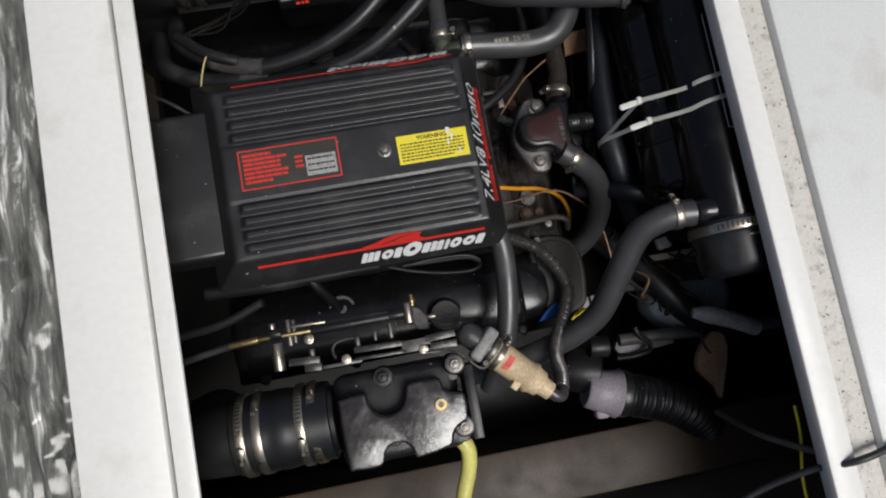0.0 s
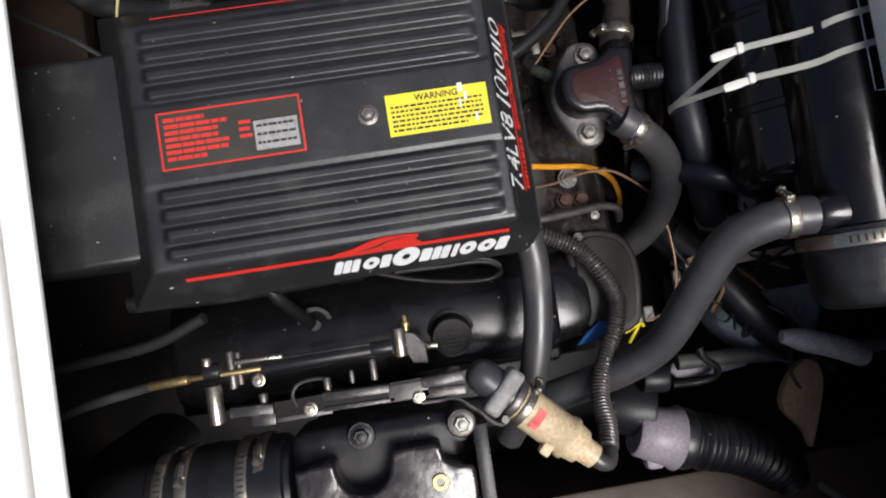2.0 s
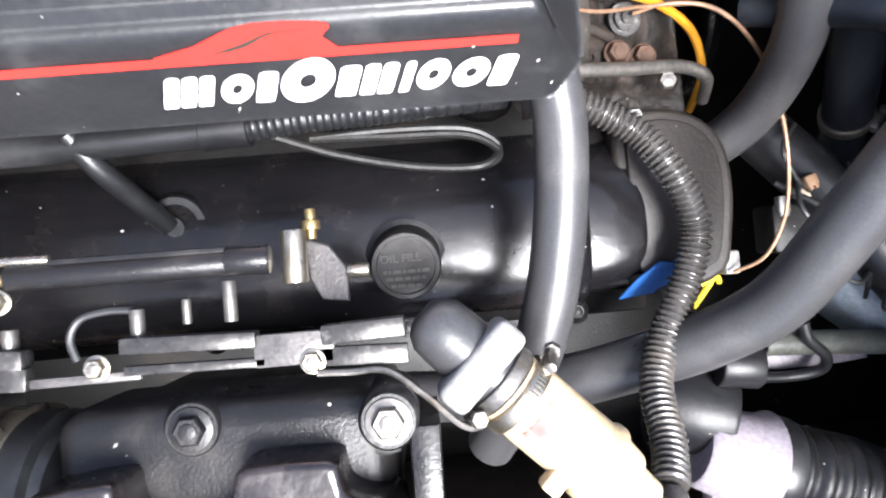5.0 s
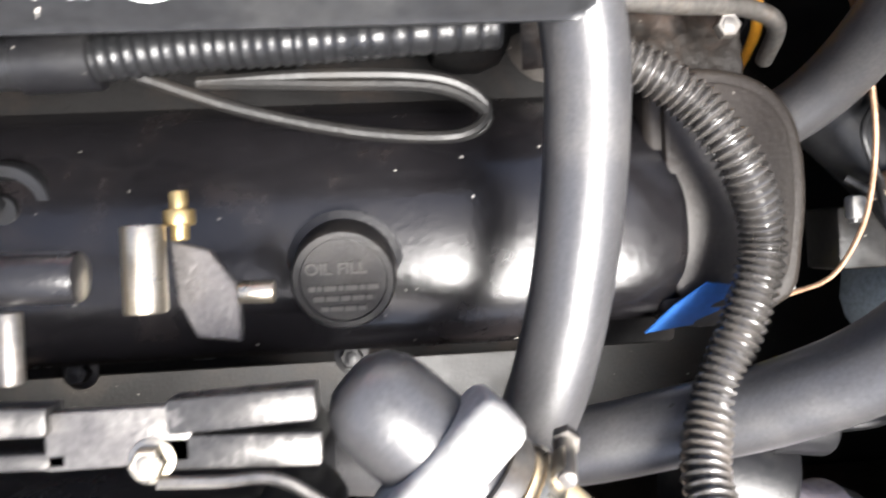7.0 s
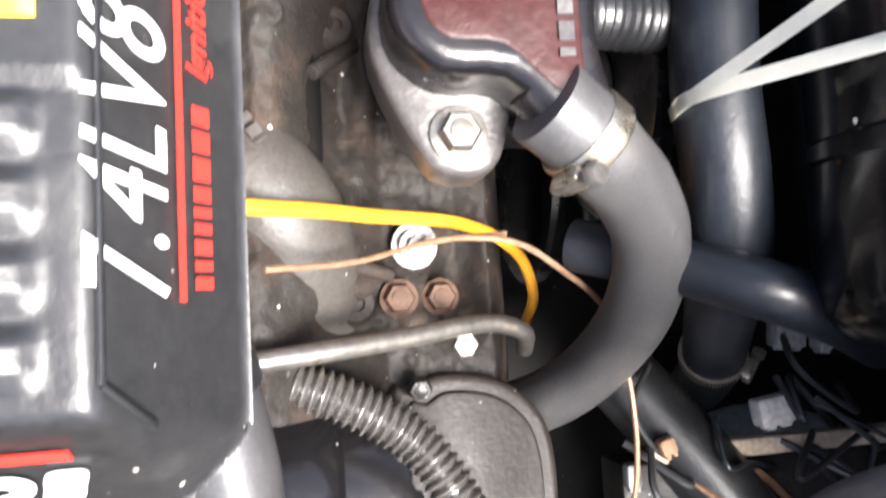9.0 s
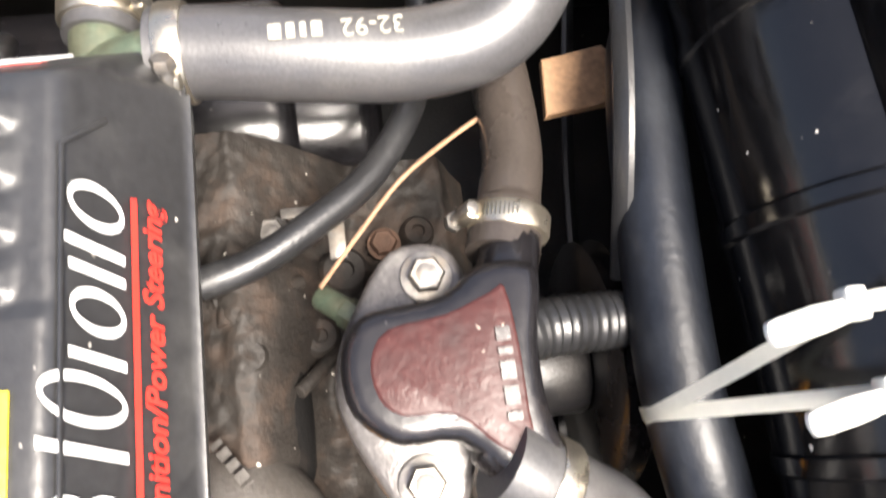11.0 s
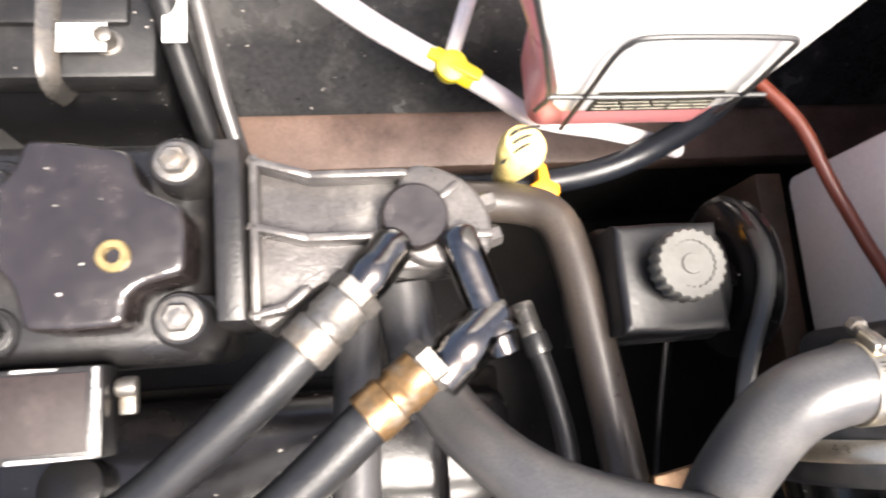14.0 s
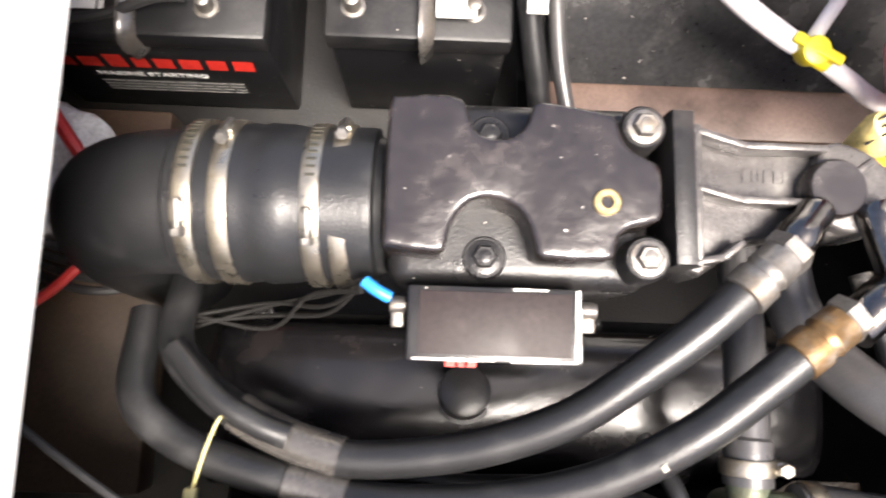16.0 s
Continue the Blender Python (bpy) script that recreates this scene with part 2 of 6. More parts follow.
RUNNER = mat("dusty grey cast iron", (0.05, 0.045, 0.04), 0.5, dirt=(0.03, 0.023, 0.018), dirt_amount=0.45, dirt_scale=36, grain=360, bump=0.4, flecks=0.15)
HEADIRON = mat("dusty brown painted iron", (0.026, 0.021, 0.017), 0.48, dirt=(0.02, 0.016, 0.013), dirt_amount=0.4, dirt_scale=30, grain=300, bump=0.4, flecks=0.2)
PLASTICGREY = mat("grey connector plastic", (0.24, 0.235, 0.225), 0.5, dirt=(0.2, 0.18, 0.16), dirt_amount=0.3, dirt_scale=40, bump=0.1)
GREYTUBE = mat("dull grey green tube", (0.11, 0.115, 0.10), 0.45, dirt=(0.05, 0.045, 0.04), dirt_amount=0.4, dirt_scale=20, bump=0.15)
PALEBLUE = mat("pale blue grey plastic", (0.42, 0.49, 0.52), 0.35, dirt=(0.14, 0.17, 0.18), dirt_amount=0.45, dirt_scale=18, bump=0.15)
OFFWHITE = mat("dirty white plastic", (0.55, 0.53, 0.48), 0.4, dirt=(0.25, 0.23, 0.2), dirt_amount=0.35, dirt_scale=40, bump=0.15)
BEAMTAN = mat("weathered tan timber", (0.46, 0.37, 0.27), 0.55, dirt=(0.2, 0.14, 0.09), dirt_amount=0.35, dirt_scale=24, bump=0.3)
TANPLY = mat("bare tan plywood", (0.30, 0.18, 0.10), 0.6, dirt=(0.16, 0.09, 0.05), dirt_amount=0.4, dirt_scale=20, bump=0.3)
TEAL = mat("faded teal grey plastic", (0.016, 0.02, 0.024), 0.3, dirt=(0.05, 0.06, 0.065), dirt_amount=0.35, dirt_scale=14, bump=0.1)


# ---- building blocks ----
def thing(name, at, label, category, group="", kind=""):
    ob = new(name)
    ob.empty_display_size = 0.02
    ob.matrix_basis = Matrix.Translation(at)
    return tagged(ob, label, category, group, kind)


def base_of(ob):
    m = ob.matrix_basis.copy()
    return base_of(ob.parent) @ ob.matrix_parent_inverse @ m if ob.parent else m


def mesh_of(bm, name, material, smooth=40):
    bmesh.ops.recalc_face_normals(bm, faces=bm.faces)
    me = bpy.data.meshes.new(name)
    bm.to_mesh(me)
    bm.free()
    for p in me.polygons:
        p.use_smooth = True
    me.set_sharp_from_angle(angle=radians(smooth))
    me.materials.append(material)
    return me


def part(name, bm, material, parent, label="", smooth=40):
    ob = new(name, mesh_of(bm, name, material, smooth))
    ob.parent = parent
    ob.matrix_parent_inverse = base_of(parent).inverted()
    return tagged(ob, label)


def solo(name, bm, material, label, category, group="", kind="", smooth=40):
    return tagged(new(name, mesh_of(bm, name, material, smooth)), label, category, group, kind)


def box(bm, c, s, bevel=0.0, m=None, seg=2):
    r = bmesh.ops.create_cube(bm, size=1.0)
    mm = (m if m else Matrix()) @ Matrix.Translation(c) @ Matrix.Diagonal((*s, 1))
    bmesh.ops.transform(bm, matrix=mm, verts=r["verts"])
    if bevel > 0:
        es = list({e for v in r["verts"] for e in v.link_edges})
        bmesh.ops.bevel(bm, geom=es, offset=bevel, segments=seg, profile=0.5, affect="EDGES")
    return bm


def axis_frame(d):
    return Vector(d).to_track_quat("Z", "Y").to_matrix().to_4x4()


def lathe(bm, p, d, prof, seg=24, wave=0.0, count=0):
    """Rings of (distance along d, radius) from p."""
    f = Matrix.Translation(p) @ axis_frame(d)
    rings = []
    for h, q in prof:
        rings.append([bm.verts.new(f @ Vector((q * (1 + wave * math.cos(count * a)) * math.cos(a), q * (1 + wave * math.cos(count * a)) * math.sin(a), h))) for a in [2 * math.pi * k / seg for k in range(seg)]])
    for a, b in zip(rings, rings[1:]):
        for k in range(seg):
            bm.faces.new((a[k], a[(k + 1) % seg], b[(k + 1) % seg], b[k]))
    for ring in (rings[0], rings[-1]):
        bm.faces.new(ring)
    return bm


def rod(bm, p0, p1, r, bevel=0.0, seg=18, r1=None):
    d = Vector(p1) - Vector(p0)
    h, q = d.length, r if r1 is None else r1
    b = min(bevel, h * 0.4)
    prof = [(0, r), (h, q)] if b == 0 else [(0, r - b), (b * 0.3, r - b * 0.3), (b, r), (h - b, q), (h - b * 0.3, q - b * 0.3), (h, q - b)]
    return lathe(bm, p0, d, prof, seg)


def hexa(bm, p, d, r, h):
    d = Vector(d).normalized()
    return lathe(bm, p, d, [(0, r), (h * 0.8, r), (h, r * 0.86)], 6)


def spline(pts, per=10):
    ps = [Vector(p) for p in pts]
    ps = [ps[0] * 2 - ps[1]] + ps + [ps[-1] * 2 - ps[-2]]
    out = []
    for i in range(1, len(ps) - 2):
        a, b, c, d = ps[i - 1:i + 3]
        for k in range(per):
            t = k / per
            out.append(0.5 * ((2 * b) + (c - a) * t + (2 * a - 5 * b + 4 * c - d) * t * t + (3 * b - a - 3 * c + d) * t ** 3))
    return out + [ps[-2]]


def sweep(bm, pts, radius, seg=18, per=10, flat=1.0, caps=True):
    """A round tube along a smooth line; radius is a number or a function of the distance run and the whole length."""
    line = spline(pts, per)
    run = [0.0]
    for a, b in zip(line, line[1:]):
        run.append(run[-1] + (b - a).length)
    n = None
    rings = []
    for i, p in enumerate(line):
        d = (line[min(i + 1, len(line) - 1)] - line[max(i - 1, 0)]).normalized()
        if n is None:
            n = d.orthogonal().normalized()
        n = (n - d * n.dot(d)).normalized()
        s = d.cross(n)
        r = radius(run[i], run[-1]) if callable(radius) else radius
        rings.append([bm.verts.new(p + (n * math.cos(a) + s * math.sin(a) * flat) * r) for a in [2 * math.pi * k / seg for k in range(seg)]])
    for a, b in zip(rings, rings[1:]):
        for k in range(seg):
            bm.faces.new((a[k], a[(k + 1) % seg], b[(k + 1) % seg], b[k]))
    if caps:
        bm.faces.new(rings[0]), bm.faces.new(rings[-1])
    return bm


def corrugated(pitch, r0, r1):
    def f(s, whole):
        return r0 + (r1 - r0) * (0.5 + 0.5 * math.cos(2 * math.pi * s / pitch)) ** 0.7
    return f


def prism(bm, outline, z0, z1, bevel=0.0, seg=3, m=None):
    """A flat outline raised from z0 to z1 with its upper edge rounded."""
    vs = [bm.verts.new((x, y, z0)) for x, y in outline]
    f = bm.faces.new(vs)
    r = bmesh.ops.extrude_face_region(bm, geom=[f])
    top = [v for v in r["geom"] if isinstance(v, bmesh.types.BMVert)]
    bmesh.ops.translate(bm, verts=top, vec=(0, 0, z1 - z0))
    if bevel > 0:
        st = set(top)
        es = [e for e in {e for v in top for e in v.link_edges} if e.verts[0] in st and e.verts[1] in st]
        bmesh.ops.bevel(bm, geom=es, offset=bevel, segments=seg, profile=0.5, affect="EDGES", clamp_overlap=True)
    if m:
        bmesh.ops.transform(bm, matrix=m, verts=bm.verts)
    return bm


def smooth_outline(pts, per=4):
    ps = [Vector((*p, 0)) for p in pts]
    n = len(ps)
    out = []
    for i in range(n):
        a, b, c, d = ps[i - 1], ps[i], ps[(i + 1) % n], ps[(i + 2) % n]
        for k in range(per):
            t = k / per
            q = 0.5 * ((2 * b) + (c - a) * t + (2 * a - 5 * b + 4 * c - d) * t * t + (3 * b - a - 3 * c + d) * t ** 3)
            out.append((q.x, q.y))
    return out


def writing(text, size, m, material, name, parent, label="", bold=0.0, shear=0.0, depth=0.0003):
    """Words in the built-in letters, as a mesh in the xy plane of m, from the left end of their base line."""
    cu = bpy.data.curves.new(name, "FONT")
    cu.body, cu.size, cu.extrude, cu.offset, cu.shear, cu.resolution_u = text, size, depth, bold, shear, 4
    tmp = bpy.data.objects.new(name, cu)
    scene.collection.objects.link(tmp)
    me = bpy.data.meshes.new_from_object(tmp.evaluated_get(bpy.context.evaluated_depsgraph_get()))
    bpy.data.objects.remove(tmp)
    me.transform(m)
    me.name = name
    me.materials.clear()
    me.materials.append(material)
    ob = new(name, me)
    ob.parent = parent
    ob.matrix_parent_inverse = base_of(parent).inverted()
    return tagged(ob, label)


def bars(bm, m, x0, x1, y, h, rng, fill=0.8, word=0.008):
    """One line of writing that cannot be read: plain bars on the xy plane of m."""
    x = x0
    while x < x1:
        w = min(word * rng.uniform(0.4, 1.2), x1 - x)
        box(bm, (x + w / 2, y, 0.0002), (w, h, 0.0006), 0, m)
        x += w + word * (1 - fill)
    return bm


def clamp(parent, p, d, r, screw=(0, 0, 1), width=0.013, material=None):
    """A worm-drive band: ring, screw housing and screw."""
    d, u = Vector(d).normalized(), Vector(screw)
    u = (u - d * u.dot(d)).normalized()
    t = d.cross(u)
    p = Vector(p)
    bm = bmesh.new()
    w = width / 2
    lathe(bm, p - d * w, d, [(0, r), (0, r + 0.0014), (0.0012, r + 0.002), (width - 0.0012, r + 0.002), (width, r + 0.0014), (width, r)], 32)
    ring = part("hose_clamp", bm, material or STEEL, parent, "stainless worm-drive band")
    m = Matrix((t, d, u)).transposed().to_4x4()
    m.translation = p + u * (r + 0.004)
    bm = bmesh.new()
    box(bm, (0, 0, 0), (0.017, width * 0.85, 0.008), 0.0025, m)
    part("screw_housing", bm, material or STEEL, ring)
    bm = bmesh.new()
    rod(bm, m @ Vector((-0.014, 0, 0.0015)), m @ Vector((0.010, 0, 0.0015)), 0.0036, 0.0006, 10)
    hexa(bm, m @ Vector((-0.013, 0, 0.0015)), -t, 0.0058, 0.006)
    part("screw", bm, DULLSTEEL, ring)
    bm = bmesh.new()
    for k in range(9):
        a = 0.5 + k * 0.1
        q = p + (u * math.cos(a) + t * math.sin(a)) * (r + 0.0021)
        nn = (q - p).normalized()
        mm = Matrix((d.cross(nn), d, nn)).transposed().to_4x4()
        mm.translation = q
        box(bm, (0, 0, 0), (r * 0.035, width * 0.55, 0.0006), 0, mm)
    part("slots", bm, INK, ring)
    return ring


def bolt(parent, p, d=(0, 0, 1), r=0.009, h=0.006, washer=0.0, material=None, name="bolt"):
    bm = bmesh.new()
    d = Vector(d).normalized()
    p = Vector(p)
    if washer > 0:
        rod(bm, p, p + d * 0.0018, washer, 0.0005, 24)
    hexa(bm, p + d * 0.001, d, r, h)
    rod(bm, p + d * (h + 0.001), p + d * (h + 0.0018), r * 0.55, 0.0003, 12)
    return part(name, bm, material or DULLSTEEL, parent)


def hose(name, pts, r, material, label, group="hoses", clamps=(), seg=22, per=12, cuff=None):
    """A hose that lies along pts, with bands at (place, direction, way of the screw)."""
    t = thing(name, pts[0], label, "hose", group)
    bm = bmesh.new()
    sweep(bm, pts, r, seg, per)
    part("tube", bm, material, t)
    for p, d in cuff or ():
        q = r(0, 1) if callable(r) else r
        bm = bmesh.new()
        lathe(bm, p, d, [(0, q), (0.0005, q + 0.002), (0.003, q + 0.0027), (0.016, q + 0.0027), (0.0185, q + 0.002), (0.019, q)], 28)
        part("end_sleeve", bm, RUBBER_DK, t, "black end sleeve")
    for p, d, s in clamps:
        clamp(t, p, d, (r(0, 1) if callable(r) else r) + 0.0003, s)
    return t


def wire(name, pts, r, material, label, category="wire", group="wires", seg=8, per=8):
    bm = bmesh.new()
    sweep(bm, pts, r, seg, per)
    return solo(name, bm, material, label, category, group)


# ---- the boat round the engine ----
def slab(name, lo, hi, material, label, bevel=0.004):
    bm = bmesh.new()
    c = [(a + b) / 2 for a, b in zip(lo, hi)]
    box(bm, c, [b - a for a, b in zip(lo, hi)], bevel)
    return solo(name, bm, material, label, "boat", kind="structure")


slab("floor", (-1.3, -1.3, -0.04), (1.5, 1.4, 0.0), BILGE, "black painted bilge floor under the engine")
slab("wall_west", (-1.34, -1.3, 0.0), (-1.3, 1.4, 0.74), BILGE, "black painted aft end of the bilge")
slab("wall_east", (1.5, -1.3, 0.0), (1.54, 1.4, 0.74), BILGE, "black painted forward end of the bilge")
slab("wall_south", (-1.3, -1.34, 0.0), (1.5, -1.3, 0.74), BILGE, "black painted hull side of the bilge")
slab("wall_north", (-1.3, 1.4, 0.0), (1.5, 1.44, 0.74), BILGE, "black painted hull side of the bilge")

# deck round the open hatch
slab("deck_west_lip", (-0.3755, -1.0, 0.776), (-0.345, 1.0, 0.785), GELCOAT, "white gelcoat lip along the hatch opening", 0.003)
slab("deck_west", (-0.504, -1.0, 0.752), (-0.3795, 1.0, 0.791), GELCOAT, "white gelcoat hatch coaming, yellowed at the edge", 0.005)
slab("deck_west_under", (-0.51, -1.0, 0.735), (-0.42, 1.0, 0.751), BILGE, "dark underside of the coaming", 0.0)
slab("deck_east_lip", (0.562, -1.0, 0.765), (0.606, 1.0, 0.80), GELCOAT, "white gelcoat lip along the hatch opening", 0.006)
slab("deck_east_gutter", (0.606, -1.0, 0.765), (0.646, 1.0, 0.794), MOULD, "mould speckled gutter beside the hatch lip", 0.002)
slab("deck_east", (0.646, -1.3, 0.765), (2.6, 1.4, 0.81), PANEL, "pale smooth deck moulding beside the hatch", 0.01)
slab("deck_north", (-1.8, 1.0, 0.74), (0.646, 2.4, 0.78), GELCOAT, "white gelcoat deck", 0.004)
slab("deck_south", (-1.8, -2.6, 0.74), (0.646, -1.0, 0.78), GELCOAT, "white gelcoat deck", 0.004)

# crinkled film on the sole beside the coaming
bm = bmesh.new()
nx, ny = 70, 240
grid = []
for i in range(nx):
    row = []
    for j in range(ny):
        x, y = -1.30 + 0.798 * i / (nx - 1), -1.0 + 2.0 * j / (ny - 1)
        a = noise.noise(Vector((x * 26 + noise.noise(Vector((x * 6, y * 5, 1))) * 2, y * 3.2, 0.3)))
        b = noise.noise(Vector((x * 70, y * 14, 2.0)))
        row.append(bm.verts.new((x, y, 0.748 + 0.030 * abs(a) + 0.012 * b)))
    grid.append(row)
for i in range(nx - 1):
    for j in range(ny - 1):
        bm.faces.new((grid[i][j], grid[i + 1][j], grid[i + 1][j + 1], grid[i][j + 1]))
solo("plastic_film", bm, FILM, "crinkled glossy clear film over a dark sole, glints painted as white streaks", "film", kind="structure", smooth=25)
slab("deck_west_sole", (-1.8, -1.0, 0.70), (-0.512, 1.0, 0.735), GELCOAT, "deck under the plastic film", 0.0)

# stringers and hull side
slab("stringer_south", (-1.2, -0.70, 0.02), (1.3, -0.575, 0.35), BROWNPANEL, "brown stained timber stringer", 0.006)
slab("stringer_north", (0.02, 0.575, 0.315), (1.3, 0.66, 0.355), WOOD, "rust stained pinkish timber stringer", 0.006)
# black colour on the foot replaces the shadow below the stringer's top
slab("stringer_base", (0.02, 0.585, 0.02), (1.3, 0.66, 0.315), BILGE, "foot of the timber stringer, coloured black for the shadow there", 0.004)
slab("stringer_aft", (-1.2, 0.575, 0.02), (0.05, 0.64, 0.17), BILGE, "low black stringer in front of the batteries", 0.006)
bm = bmesh.new()
for x0, x1 in ((-0.02, 1.2),):
    vs = [bm.verts.new(v) for v in ((x0, 0.64, 0.36), (x1, 0.64, 0.36), (x1, 0.92, 0.735), (x0, 0.92, 0.735), (x0, 0.66, 0.345), (x1, 0.66, 0.345), (x1, 0.95, 0.735), (x0, 0.95, 0.735))]
    for q in ((0, 1, 2, 3), (4, 7, 6, 5), (0, 4, 5, 1), (1, 5, 6, 2), (2, 6, 7, 3), (3, 7, 4, 0)):
        bm.faces.new([vs[k] for k in q])
solo("hull_side", bm, HULL, "black painted hull side, scuffed and dusty", "hull", kind="structure")
slab("battery_shelf", (-0.95, 0.60, 0.16), (0.0, 0.98, 0.20), BILGE, "black shelf under the batteries", 0.003)
slab("bulkhead_liner", (0.606, 0.30, 0.465), (0.64, 0.515, 0.762), PANEL, "off-white moulded liner with a curved brown edge", 0.012)
slab("liner_edge", (0.575, 0.30, 0.38), (0.604, 0.52, 0.466), BROWNPANEL, "bare brown plywood edge of the liner", 0.002)

# ---- engine cover ----
TOP = 0.700


def ridge(y):
    a = abs(y)
    if a < 0.05 or a > 0.139:
        return 0.0
    k = ((a - 0.05) / 0.0223) % 1.0
    return 0.0065 * max(0.0, min(1.0, k / 0.22)) * (1.0 if k < 0.55 else max(0.0, 1 - (k - 0.55) / 0.35))


def softmin(vals, k=0.003):
    lo = min(vals)
    return lo - k * math.log(sum(math.exp(-(v - lo) / k) for v in vals))


def cover_z(x, y):
    a = abs(y)
    top = TOP - 0.0065 + 0.006 * (1 if a < 0.044 else max(0, 1 - (a - 0.044) / 0.006)) * 0.35
    end = max(0.0, min(1.0, (0.1415 - x) / 0.010)) * max(0.0, min(1.0, (x + 0.250) / 0.008))
    top += ridge(y) * end
    return softmin([top, 0.70 + 1.46 * (0.139 - a), 0.70 + 1.6 * (0.1495 - x), 0.70 - (x + a - 0.2925) * 1.12, 0.70 + 1.25 * (x + 0.262)], 0.0022)


cover = thing("engine_cover", (0, 0, 0.63), "black ribbed plastic engine cover with red and white decals", "engine cover")
bm = bmesh.new()
xs = [-0.325 + 0.075 * i / 24 for i in range(24)] + [-0.25 + 0.015 * i / 8 for i in range(8)] + [-0.235 + 0.37 * i / 30 for i in range(30)] + [0.135 + 0.066 * i / 32 for i in range(33)]
ys = [-0.19 + 0.38 * j / 300 for j in range(301)]
LIP = 0.637
grid = [[bm.verts.new((x, y, max(LIP, cover_z(x, y)))) for y in ys] for x in xs]
for i in range(len(xs) - 1):
    for j in range(len(ys) - 1):
        q = (grid[i][j], grid[i + 1][j], grid[i + 1][j + 1], grid[i][j + 1])
        if max(v.co.z for v in q) > LIP + 1e-5:
            bm.faces.new(q)
bmesh.ops.delete(bm, geom=[v for v in bm.verts if not v.link_faces], context="VERTS")
rim = [e for e in bm.edges if e.is_boundary]
r = bmesh.ops.extrude_edge_only(bm, edges=rim)
low = [v for v in r["geom"] if isinstance(v, bmesh.types.BMVert)]
bmesh.ops.translate(bm, verts=low, vec=(0, 0, -0.016))
for v in low:
    v.co.x, v.co.y = v.co.x * 0.985, v.co.y * 0.975
part("shell", bm, COVER, cover, smooth=55)
bm = bmesh.new()
box(bm, (-0.06, 0, 0.612), (0.46, 0.33, 0.012), 0.003)
part("underside", bm, BILGE, cover)
bm = bmesh.new()
prism(bm, smooth_outline([(-0.43, -0.125), (-0.26, -0.128), (-0.255, 0.128), (-0.43, 0.128)], 1), 0.59, 0.668, 0.012, 4)
part("rear_duct", bm, COVER, cover)
bolt(cover, (0, 0, TOP - 0.005), r=0.0085, h=0.007, washer=0.012, material=DULLSTEEL)

# decals of the long sides: v runs down the slope from the stripe
SL = Vector((0, -0.565, -0.825)).normalized()


def side(flip):
    n = Vector((0, -0.825, 0.565))
    m = Matrix(((1, 0, 0), -SL, n)).transposed().to_4x4()
    m.translation = (0, -0.1545, 0.6775)
    m.translation += n * 0.0012
    if flip:
        m = Matrix.Rotation(math.pi, 4, "Z") @ m
    return m


